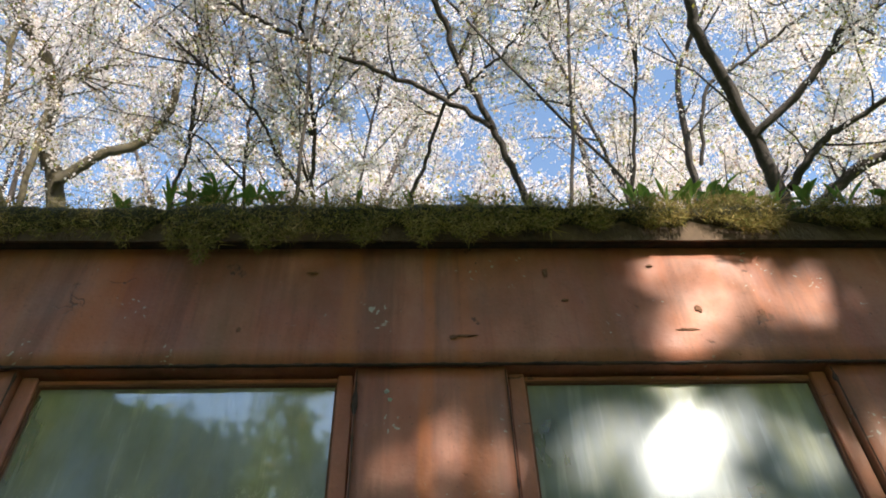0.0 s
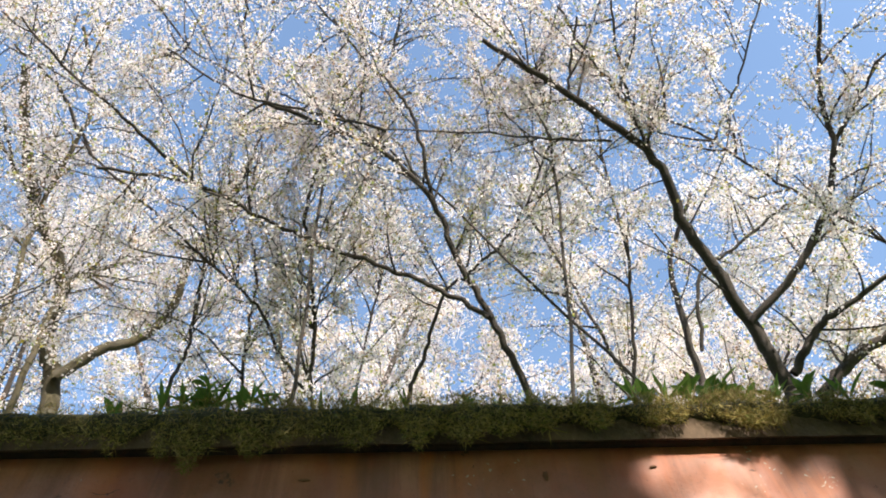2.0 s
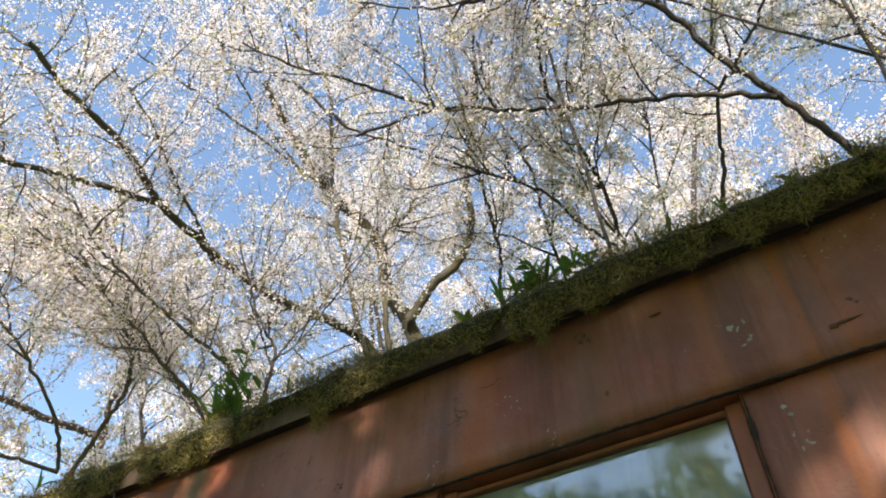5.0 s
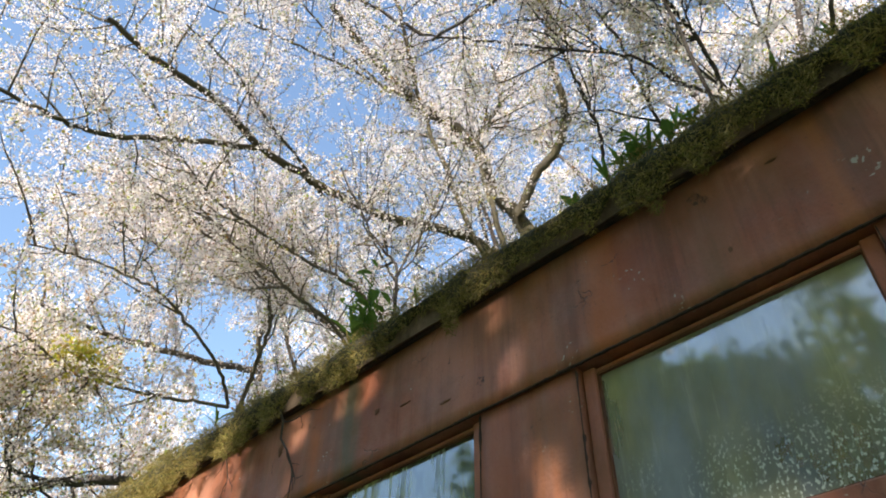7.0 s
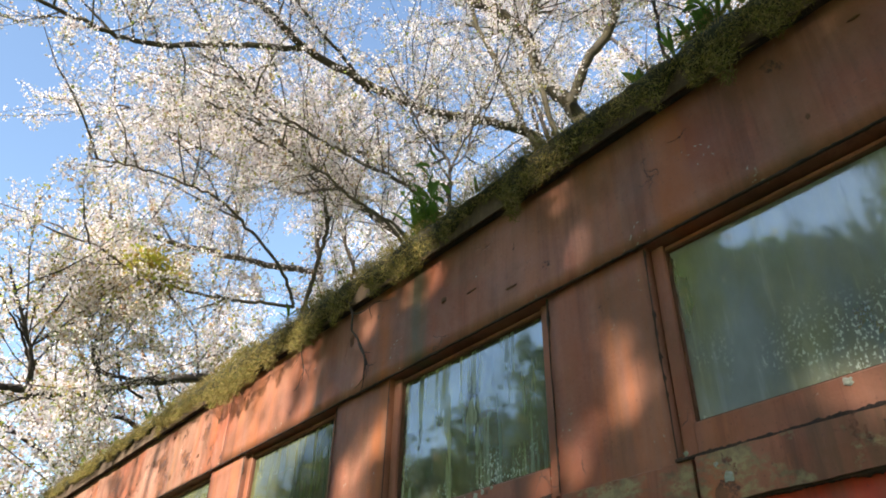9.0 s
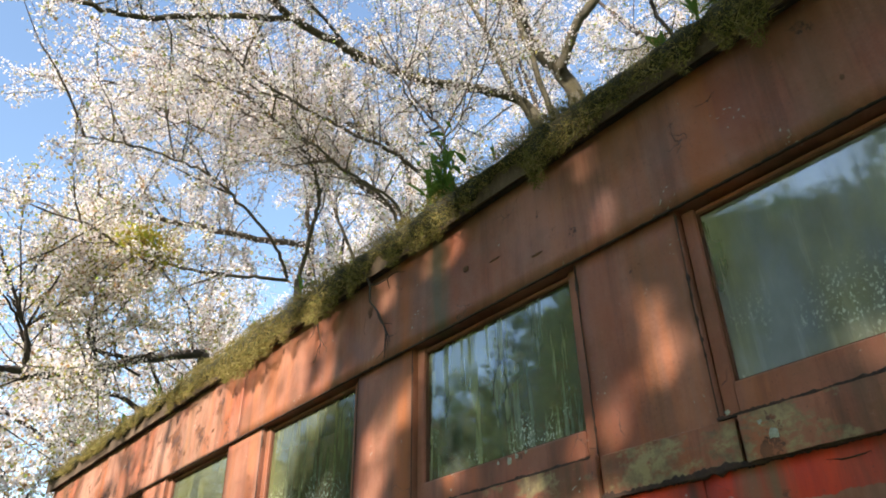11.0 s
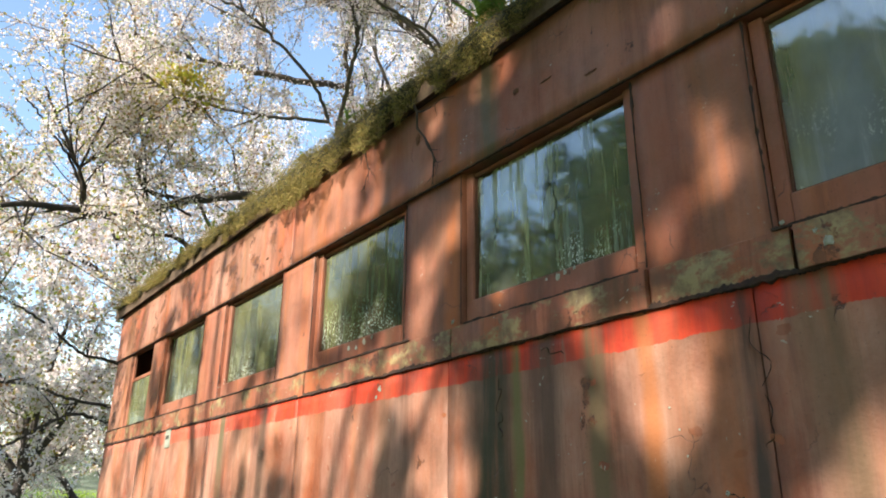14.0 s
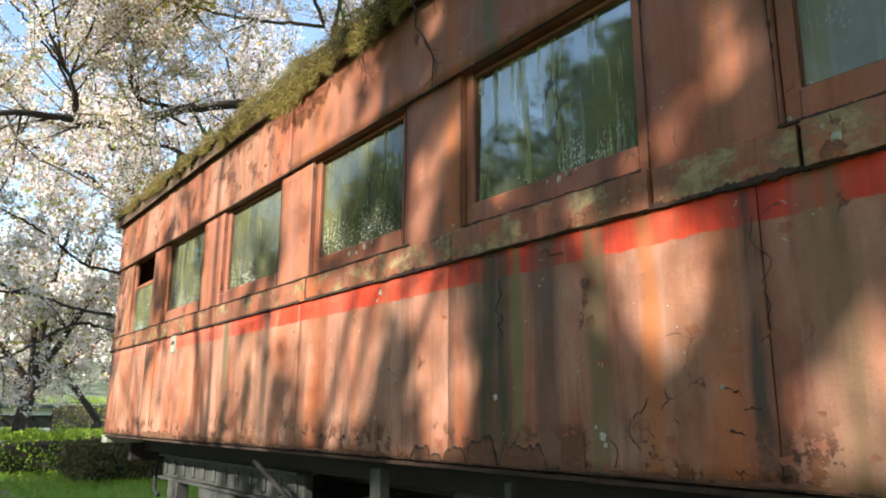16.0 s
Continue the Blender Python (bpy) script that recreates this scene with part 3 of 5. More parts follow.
pane = part("pane", block(-8.06, -7.44, 0.034, 0.038, 2.33, 2.80, 0), GLASS_GREEN, door)
pane.visible_shadow = False
# dark block in place of the shaded hollow of a step slot
part("step_slot", block(-7.74, -7.46, 0.008, 0.022, 1.585, 1.603, 0.002), DARK_STEEL, carriage, "dark block standing for the shaded recess of a step slot")
part("number_plate", block(-6.60, -6.47, -0.010, 0.0, 2.05, 2.21, 0.003), PLATE, carriage, "small whitish enamel plate")
part("plate_mark", block(-6.57, -6.50, -0.014, -0.010, 2.12, 2.15, 0), INSIDE, carriage)

# body ends, far side, floor and ceiling
bm = bmesh.new()
n = 10
ring = []
for k in range(n + 1):
    a = math.pi / 2 * k / n
    ring.append((X_END - 0.03 * math.sin(a), 0.03 - 0.03 * math.cos(a)))
low = [bm.verts.new((x, y, Z_BOTTOM)) for x, y in ring]
top = [bm.verts.new((x, y, Z_TOP)) for x, y in ring]
for k in range(n):
    f = bm.faces.new((low[k], top[k], top[k + 1], low[k + 1]))
    f.smooth = True
bmesh.ops.recalc_face_normals(bm, faces=bm.faces)
corner = part("corner_post", bm, STEEL, carriage)
part("end_wall", block(X_END - 0.03, X_END + 0.01, 0.03, 2.77, Z_BOTTOM, Z_TOP, 0.003), STEEL, carriage)
part("end_wall", block(X_FAR, X_FAR + 0.04, 0.0, 2.8, Z_BOTTOM, Z_TOP, 0.003), STEEL, carriage)
part("far_side", block(X_END - 0.1, X_FAR + 0.04, 2.77, 2.81, Z_BOTTOM, 2.3, 0.003), STEEL, carriage)
part("far_side_top", block(X_END - 0.1, X_FAR + 0.04, 2.77, 2.81, 2.3, Z_TOP, 0.003), STEEL, carriage)
part("carriage_floor", block(X_END, X_FAR, 0.06, 2.76, 1.325, 1.365, 0), INSIDE, carriage)
part("carriage_ceiling", block(X_END, X_FAR, 0.06, 2.76, 3.55, 3.58, 0), INSIDE, carriage)
# roof: a low arch with a turned-down edge
bm = bmesh.new()
prof = [(-0.012, 3.625), (-0.040, 3.615), (-0.055, 3.598), (-0.066, 3.594), (-0.068, 3.70), (-0.05, 3.735)]
prof += [(1.42 - 1.47 * math.cos(math.pi * k / 16), 3.735 + 0.32 * math.sin(math.pi * k / 16)) for k in range(1, 16)]
prof += [(2.90, 3.70), (2.92, 3.55), (2.80, 3.60)]
nx = 150
rows = []
for i in range(nx + 1):
    x = X_END - 0.16 + (X_FAR + 0.1 - X_END + 0.1) * i / nx
    row = []
    for j, (y, z) in enumerate(prof):
        d = 0.004 * noise.noise((x * 4, j, 0)) if j in (3, 4) else 0.0
        z2 = z + (0.006 * noise.noise((x * 11, j, 5)) if j in (2, 3) else 0.0)
        row.append(bm.verts.new((x, y + d, z2)))
    rows.append(row)
for p, q in zip(rows, rows[1:]):
    for j in range(len(prof) - 1):
        f = bm.faces.new((p[j], q[j], q[j + 1], p[j + 1]))
        f.smooth = j > 4
for r in (rows[0], rows[-1]):
    bm.faces.new(r)
bmesh.ops.recalc_face_normals(bm, faces=bm.faces)
part("roof", bm, FASCIA, carriage, "low arched roof with a stained, crumbling edge")

# dark strip painted in for the shadow gap below the roof edge
part("drip_rail", block(X_END - 0.02, X_FAR, -0.044, -0.004, 3.604, 3.630, 0.006), SCALE, carriage, "dark strip standing for the shade under the roof edge")

# underframe
part("side_sill", block(X_END + 0.05, X_FAR, 0.42, 0.50, 1.15, 1.31, 0.004), DARK_STEEL, carriage)
part("side_sill", block(X_END + 0.05, X_FAR, 2.66, 2.75, 1.21, 1.33, 0.004), DARK_STEEL, carriage)
for y in (0.9, 1.8):
    part("centre_sill", block(X_END + 0.05, X_FAR, y, y + 0.1, 1.05, 1.32, 0.004), DARK_STEEL, carriage)
for x in np.arange(X_END + 0.5, X_FAR, 1.1):
    part("cross_bearer", block(x, x + 0.07, 0.50, 2.66, 1.13, 1.31, 0.003), DARK_STEEL, carriage)
part("rusted_edge", block(X_END, X_FAR, 0.010, 0.10, 1.304, 1.322, 0.002), SCALE, carriage)
part("queen_post", block(-3.47, -3.37, 0.12, 0.18, 0.62, 1.26, 0.004), GREY_STEEL, carriage, "greyed steel truss post")
part("queen_post", block(-2.43, -2.39, 0.12, 0.16, 0.62, 1.26, 0.004), GREY_STEEL, carriage)
v, f = tube(np.array([(-5.0, 0.14, 1.22), (-3.42, 0.14, 0.66), (-2.4, 0.14, 0.66), (1.2, 0.14, 1.22)]), np.full(4, 0.018), 8)
part("truss_rod", mesh_of("truss_rod", v, f, DARK_STEEL), None, carriage)
bm = block(-3.2, -2.7, 0.45, 1.0, 0.85, 1.15, 0.02)
block(-3.1, -2.8, 0.40, 0.45, 0.95, 1.05, 0.01, bm)
part("brake_reservoir", bm, GREY_STEEL, carriage)
part("battery_box", block(-1.9, -0.7, 0.35, 0.95, 0.70, 1.18, 0.015), DARK_STEEL, carriage)
part("end_step", block(X_END - 0.16, X_END + 0.02, 0.02, 0.42, 1.235, 1.32, 0.012), PLATE, carriage, "pale end step")
part("buffer_beam", block(X_END - 0.12, X_END - 0.02, 0.3, 2.5, 1.045, 1.325, 0.008), DARK_STEEL, carriage)
bm = block(X_END - 0.62, X_END - 0.1, 1.28, 1.52, 0.88, 1.10, 0.02)
block(X_END - 0.78, X_END - 0.6, 1.22, 1.58, 0.82, 1.16, 0.03, bm)
part("coupler", bm, DARK_STEEL, carriage)
v, f = tube(smooth_line([(X_END - 0.14, 0.7, 1.15), (X_END - 0.3, 0.68, 0.95), (X_END - 0.26, 0.66, 0.72), (X_END - 0.10, 0.66, 0.66)], 6), np.full(19, 0.022), 8)
part("brake_hose", mesh_of("brake_hose", v, f, BLACK, True), None, carriage)


def bogie(x):
    b = holder("bogie", "", "", (x, 1.4, 0.1))
    b.parent = carriage
    b.matrix_parent_inverse = Matrix.Translation(-carriage.location)
    for y in (0.42, 2.30):
        bm = block(x - 1.55, x + 1.55, y, y + 0.07, 0.94, 1.13, 0.006)
        block(x - 1.55, x + 1.55, y - 0.05, y + 0.12, 0.915, 0.94, 0.003, bm)
        block(x - 0.4, x + 0.4, y - 0.03, y + 0.1, 0.55, 0.94, 0.01, bm)
        part("side_frame", bm, BOGIE_STEEL, b, "greyed steel bogie side frame")
        for k in range(12):
            bx = x - 1.43 + 0.26 * k
            part("rivet_plate", block(bx - 0.035, bx + 0.035, y - 0.018, y, 0.97, 1.09, 0.008), BOGIE_STEEL, b)
        # paler steel paints the light caught by the frame's top
        part("top_flange", block(x - 1.55, x + 1.55, y - 0.06, y + 0.10, 1.13, 1.15, 0.004), GREY_STEEL, b, "top flange, paled for the light that falls on it")
        for wx in (x - 1.05, x + 1.05):
            bm = block(wx - 0.17, wx + 0.17, y - 0.10, y + 0.10, 0.40, 0.76, 0.02)
            block(wx - 0.11, wx + 0.11, y - 0.14, y - 0.10, 0.46, 0.68, 0.01, bm)
            block(wx - 0.13, wx + 0.13, y - 0.06, y + 0.06, 0.76, 0.93, 0.01, bm)
            part("axle_box", bm, BOGIE_STEEL, b)
        bm = bmesh.new()
        for k in range(7):
            h = 0.62 - 0.06 * k
            block(x - h, x + h, y - 0.07, y + 0.02, 0.78 - 0.018 * k, 0.795 - 0.018 * k, 0, bm)
        part("leaf_spring", bm, RUST, b)
    for wx in (x - 1.05, x + 1.05):
        for y in (0.80, 1.88):
            bm = disc(wx, y, y + 0.12, 0.55, 0.43)
            disc(wx, y + (0.10 if y < 1 else -0.02), y + (0.14 if y < 1 else 0.02), 0.55, 0.46, bm)
            part("wheel", bm, DARK_STEEL, b)
        part("axle", disc(wx, 0.5, 2.3, 0.55, 0.07, None, 14), DARK_STEEL, b)
    part("bolster", block(x - 0.25, x + 0.25, 0.5, 2.3, 0.80, 1.08, 0.01), DARK_STEEL, b)


bogie(-6.35)
bogie(5.2)

# paint flakes lifting along the lower edge and round the strip
flakes = []
for k in range(110):
    x = rng.uniform(-6.5, 1.0)
    z = Z_BOTTOM + abs(rng.normal(0, 0.07)) + 0.015 if k % 3 else rng.uniform(1.45, 2.05)
    r = rng.uniform(0.006, 0.022)
    a = np.linspace(0, 2 * np.pi, 9, endpoint=False) + rng.uniform(0, 1)
    rad = r * rng.uniform(0.55, 1.25, 9)
    rim = np.stack([x + rad * np.cos(a) * 1.3, -0.002 - 0.35 * np.maximum(0, rad * np.sin(a)) * rng.uniform(0.2, 1.0), z + rad * np.sin(a) * 0.8], 1)
    v = np.vstack([[x, -0.003, z], rim])
    f = np.array([[0, 1 + q, 1 + (q + 1) % 9] for q in range(9)])
    flakes.append((v, f))
v, f = joined(flakes)
part("paint_flake", mesh_of("paint_flake", v, f, STEEL), None, carriage, "curled flakes of brown paint")
tagged(bpy.data.objects["paint_flake"], kind="stuff")


def rust_patch(x, z, w, h, seed, y=0.0):
    """A small scab of bare rust."""
    k = 40
    ring, inner = [], []
    bm = bmesh.new()
    for i in range(k):
        a = 2 * math.pi * i / k
        r = 1 + 0.45 * noise.noise((math.cos(a) * 1.6, math.sin(a) * 1.6, seed)) + 0.25 * noise.noise((math.cos(a) * 6, math.sin(a) * 6, seed + 3))
        px, pz = x + w * r * math.cos(a), max(Z_BOTTOM + 0.004, z + h * r * math.sin(a))
        ring.append(bm.verts.new((px, y - 0.0025, pz)))
        inner.append(bm.verts.new((x + (px - x) * 0.82, y - 0.0055, z + (pz - z) * 0.8)))
    for i in range(k):
        q = (i + 1) % k
        bm.faces.new((ring[i], ring[q], inner[q], inner[i]))
    bm.faces.new(inner)
    bmesh.ops.recalc_face_normals(bm, faces=bm.faces)
    part("rust_patch", bm, RUST_SCAB, carriage, "small scab of bare rust")


def peeled_strip(x0, x1, high, seed, lip=True):
    """A stretch of the lower edge where the paint has come off, under a torn and curling edge of paint."""
    n = int((x1 - x0) / 0.006)
    bm, edge = bmesh.new(), []
    rows = []
    for i in range(n + 1):
        u = i / n
        x = x0 + (x1 - x0) * u
        rim = min(1.0, 6 * u, 6 * (1 - u)) ** 0.5
        h = high * rim * (0.78 + 0.35 * noise.noise((x * 13, seed, 1)) + 0.22 * noise.noise((x * 45, seed, 5)))
        h = max(0.004, h)
        col = []
        for k in range(6):
            z = Z_BOTTOM + 0.002 + h * k / 5
            d = 0.004 + 0.004 * noise.noise((x * 30, seed, z * 30)) if 0 < k < 5 else 0.002
            col.append(bm.verts.new((x, -d, z)))
        edge.append((x, Z_BOTTOM + 0.002 + h))
        rows.append(col)
    for p, q in zip(rows, rows[1:]):
        for k in range(5):
            bm.faces.new((p[k], q[k], q[k + 1], p[k + 1]))
    bmesh.ops.recalc_face_normals(bm, faces=bm.faces)
    part("rust_patch", bm, RUST_SCAB, carriage, "bare flaking rust along the lower edge")
    if lip:
        bm = bmesh.new()
        rows = []
        for x, z in edge:
            out = 0.004 + 0.012 * max(0, noise.noise((x * 21, seed, 8)))
            drop = out * (0.5 + 0.5 * noise.noise((x * 60, seed, 2)))
            rows.append((bm.verts.new((x, -0.001, z + 0.005)), bm.verts.new((x, -out, z - drop)), bm.verts.new((x, -out * 0.6, z - drop - 0.003))))
        for p, q in zip(rows, rows[1:]):
            for k in range(2):
                bm.faces.new((p[k], q[k], q[k + 1], p[k + 1]))
        bmesh.ops.recalc_face_normals(bm, faces=bm.faces)
        # dark material stands for the crack and the shade along the torn edge
        part("paint_lip", bm, SCALE, carriage, "curled lip of flaking paint, dark for crack and shade")


for k, (a, b, h, lip) in enumerate(((-2.68, -2.53, 0.075, True), (-2.52, -2.33, 0.115, True), (-2.32, -2.06, 0.105, True), (-2.92, -2.78, 0.065, True), (-2.78, -2.70, 0.03, True), (-1.99, -1.87, 0.17, False), (-3.65, -3.05, 0.022, False), (-4.7, -3.7, 0.018, False), (-6.2, -5.2, 0.04, False), (-7.3, -6.3, 0.07, False), (-1.8, -1.5, 0.02, False), (-1.45, -1.0, 0.018, False), (-0.9, 0.4, 0.04, True))):
    peeled_strip(a, b, h, 5.3 * k + 1, lip)


def crack(x, z, way, length, seed):
    """A short lifted crack in the paint, with a shadowed lip."""
    n = 14
    bm, rows = bmesh.new(), []
    a = radians(way)
    for i in range(n + 1):
        u = i / n
        px = x + length * (u - 0.5) * math.cos(a) + 0.25 * length * noise.noise((u * 3, seed, 1))
        pz = z + length * (u - 0.5) * math.sin(a) + 0.25 * length * noise.noise((u * 3, seed, 6))
        w = (0.0012 + 0.004 * max(0, noise.noise((u * 5, seed, 3)) + 0.3)) * math.sin(math.pi * min(0.97, max(0.03, u))) ** 0.5
        rows.append([bm.verts.new(v) for v in ((px, -0.001, pz + w), (px, -0.003 - w, pz), (px, -0.001, pz - w))])
    for p, q in zip(rows, rows[1:]):
        for k in range(2):
            bm.faces.new((p[k], q[k], q[k + 1], p[k + 1]))
    bmesh.ops.recalc_face_normals(bm, faces=bm.faces)
    part("paint_crack", bm, SCALE, carriage, "dark lifted crack in the paint")


for k, (x, z, way, ln) in enumerate(((-1.62, 1.55, 40, 0.10), (-1.66, 1.47, 100, 0.12), (-1.53, 1.58, 70, 0.07), (-1.30, 1.60, -25, 0.08), (-1.24, 1.55, 5, 0.05), (-1.30, 1.48, 0, 0.07), (-1.28, 1.37, -5, 0.06), (-1.17, 1.365, 0, 0.05), (-1.75, 1.40, -60, 0.12), (-2.32, 2.00, 95, 0.16), (-2.30, 1.88, 85, 0.10), (-1.18, 2.00, 92, 0.20), (-1.17, 1.80, 90, 0.16), (-3.4, 1.41, 10, 0.07), (-3.55, 1.42, -8, 0.06), (-3.8, 1.42, 15, 0.08), (-4.0, 1.43, -12, 0.07), (-4.6, 1.44, 30, 0.06), (-1.85, 2.26, 50, 0.08), (-0.75, 2.16, -5, 0.12), (-2.0, 2.13, -15, 0.12), (-3.2, 1.46, 80, 0.05), (-4.3, 1.55, 85, 0.12), (-4.9, 1.48, 80, 0.10), (-5.4, 1.5, 75, 0.10))):
    crack(x, z, way, ln, 2.7 * k)


def rosette(x, y, z, r, seed):
    """A crusty pale lichen rosette."""
    bm = bmesh.new()
    hub, k = bm.verts.new((x, y - 0.002, z)), 14
    inner, outer = [], []
    for i in range(k):
        a = 2 * math.pi * i / k
        q = r * (0.8 + 0.5 * noise.noise((math.cos(a) * 2, math.sin(a) * 2, seed)))
        inner.append(bm.verts.new((x + q * 0.55 * math.cos(a), y - 0.004, z + q * 0.55 * math.sin(a))))
        outer.append(bm.verts.new((x + q * math.cos(a), y - 0.0005, z + q * math.sin(a))))
    for i in range(k):
        q = (i + 1) % k
        bm.faces.new((hub, inner[i], inner[q]))
        bm.faces.new((inner[i], outer[i], outer[q], inner[q]))
    bmesh.ops.recalc_face_normals(bm, faces=bm.faces)
    part("lichen_rosette", bm, LICHEN, carriage, "pale grey lichen rosette")


for k, (x, y, z, r) in enumerate(((0.035, 0.0, 3.005, 0.010), (0.045, 0.0, 2.975, 0.009), (-0.92, -0.024, 2.262, 0.022), (-0.95, -0.024, 2.30, 0.010), (-0.57, 0.015, 2.43, 0.016), (-1.05, 0.0, 2.36, 0.010), (-1.93, 0.014, 2.435, 0.012), (-1.97, 0.014, 2.425, 0.016), (-1.88, 0.014, 2.44, 0.009), (-2.03, 0.014, 2.43, 0.008), (-3.42, 0.014, 2.42, 0.022), (-3.50, 0.014, 2.40, 0.016), (-3.34, 0.014, 2.43, 0.014), (-3.58, 0.014, 2.41, 0.018), (-2.34, -0.001, 1.60, 0.016), (-3.22, -0.001, 2.14, 0.020), (-3.25, -0.001, 2.10, 0.012), (-2.62, 0.0, 2.37, 0.014), (-1.79, -0.001, 1.46, 0.018), (-1.78, -0.001, 1.43, 0.012), (-1.82, -0.001, 1.49, 0.008), (-1.33, -0.001, 1.61, 0.010), (-1.47, -0.001, 1.80, 0.005), (-1.5, -0.001, 1.87, 0.005), (-1.45, -0.001, 1.72, 0.005))):
    rosette(x, y, z, r, 1.9 * k)
# small blisters on the letterboard
BLISTERS = ((1.0, 3.22, 0.035, 0.006), (1.06, 3.31, 0.014, 0.016), (0.28, 3.20, 0.035, 0.005), (0.24, 3.195, 0.012, 0.008), (-0.44, 3.23, 0.008, 0.010), (-0.23, 3.48, 0.018, 0.005), (0.57, 3.48, 0.010, 0.020), (0.62, 3.35, 0.012, 0.006), (0.94, 3.51, 0.010, 0.006), (-2.14, 3.34, 0.018, 0.014), (-1.71, 3.21, 0.03, 0.006), (-2.9, 3.42, 0.02, 0.03), (-1.95, 3.30, 0.03, 0.005),
            (-4.5, 3.42, 0.012, 0.02), (-4.75, 3.25, 0.02, 0.01), (-5.2, 3.2, 0.015, 0.02), (-5.9, 3.3, 0.02, 0.015), (-6.8, 3.25, 0.02, 0.02))
for k, (x, z, w, h) in enumerate(BLISTERS):
    rust_patch(x, z, w, h, 80 + k * 2.9, -0.017)

# ---- moss, weeds and roots on the roof edge ----
def moss_depth(x):
    k = 0.55 + 0.9 * noise.noise((x * 1.3, 0, 3)) + 0.7 * noise.noise((x * 4.2, 0, 1)) + 0.5 * noise.noise((x * 11, 4, 1))
    return min(1.4, max(0.08, k)) * float(np.interp(x, (-8.7, -5.0), (0.5, 1.0)))


def moss_drape(x):
    """How far the moss hangs down: more along the middle of the carriage than at its near stretch."""
    return float(np.interp(x, (-6.0, -4.5, -0.6, 0.6), (1.0, 1.75, 1.75, 1.0)))


n = 520
bm = bmesh.new()
rows = []
for i in range(n + 1):
    x = X_END - 0.1 + (4.0 - X_END) * i / n
    k = moss_depth(x)
    row = []
    for j, (y, z, out, down) in enumerate(((-0.068, 3.705, 0, 0.08), (-0.080, 3.71, 0.022, 0.075), (-0.092, 3.725, 0.035, 0.02), (-0.07, 3.75, 0.012, -0.03), (0.0, 3.765, 0, -0.045), (0.15, 3.80, 0, -0.03), (0.5, 3.93, 0, 0))):
        d = noise.noise((x * 16, j * 1.3, 2)) * 0.020 + noise.noise((x * 40, j * 1.3, 6)) * 0.012
        row.append(bm.verts.new((x, y + (d if j else 0) - out * k, z + d - down * k * (moss_drape(x) if down > 0 else 1.0))))
    rows.append(row)
for p, q in zip(rows, rows[1:]):
    for j in range(6):
        f = bm.faces.new((p[j], q[j], q[j + 1], p[j + 1]))
        f.smooth = True
bmesh.ops.recalc_face_normals(bm, faces=bm.faces)
tagged(part("moss_bed", bm, SOIL), "cushion of dark moss and soil on the carriage roof edge", "moss", kind="stuff")


def fringe(name, n, mat, label, light):
    """Fine moss strands, hanging over the edge and standing on it, thick in some stretches."""
    x = X_END - 0.1 + (3.9 - X_END) * rng.uniform(0, 1, n) ** 0.8
    thick = np.array([moss_depth(a) for a in x])
    patch = np.array([noise.noise((a * 0.9, 8.0, 3)) + 0.5 * noise.noise((a * 5, 8.0, 3)) for a in x])
    keep = (rng.uniform(0, 1, n) < thick * 0.8 + 0.1) & ((patch + rng.normal(0, 0.25, n) > 0.0) == light)
    x, thick = x[keep], thick[keep]
    n = len(x)
    hang = rng.uniform(0, 1, n) < 0.70
    u = rng.uniform(0, 1, n)
    drape = np.array([moss_drape(a) for a in x])
    y = np.where(hang, -0.090 - 0.03 * thick + 0.012 * rng.normal(size=n), -0.105 + 0.34 * u ** 1.6)
    z = np.where(hang, 3.755 - (0.25 + thick) * u ** 0.7 * 0.15 * drape, 3.755 + 0.04 * thick + 0.14 * np.maximum(0, y + 0.03))
    root = np.stack([x, y, z], 1)
    clump = np.array([(noise.noise((a * 24, 1, 1)), 0, noise.noise((a * 19, 5, 1))) for a in x])
    grow = np.where(hang[:, None], rng.normal(0, 1, (n, 3)) * [0.8, 0.5, 0.8] + [0, -0.4, -0.3], rng.normal(0, 0.5, (n, 3)) + [0, -0.3, 0.8])
    grow = unit(grow + clump * 0.8)
    length = rng.uniform(0.007, 0.028, n)[:, None] * (0.6 + thick[:, None]) * (1 + (rng.uniform(0, 1, (n, 1)) < 0.03) * 1.6)
    side = unit(np.cross(grow, rng.normal(size=(n, 3)))) * rng.uniform(0.0010, 0.0026, (n, 1))
    verts = np.stack([root - side, root + side, root + grow * length], 1).reshape(-1, 3)
    tagged(part(name, mesh_of(name, verts, np.arange(3 * n).reshape(-1, 3), mat)), label, "moss", kind="stuff")


fringe("moss_fringe", 190000, MOSS, "golden and olive moss fringe along the roof edge", True)
fringe("moss_fringe", 190000, DARK_MOSS, "dark green moss fringe along the roof edge", False)


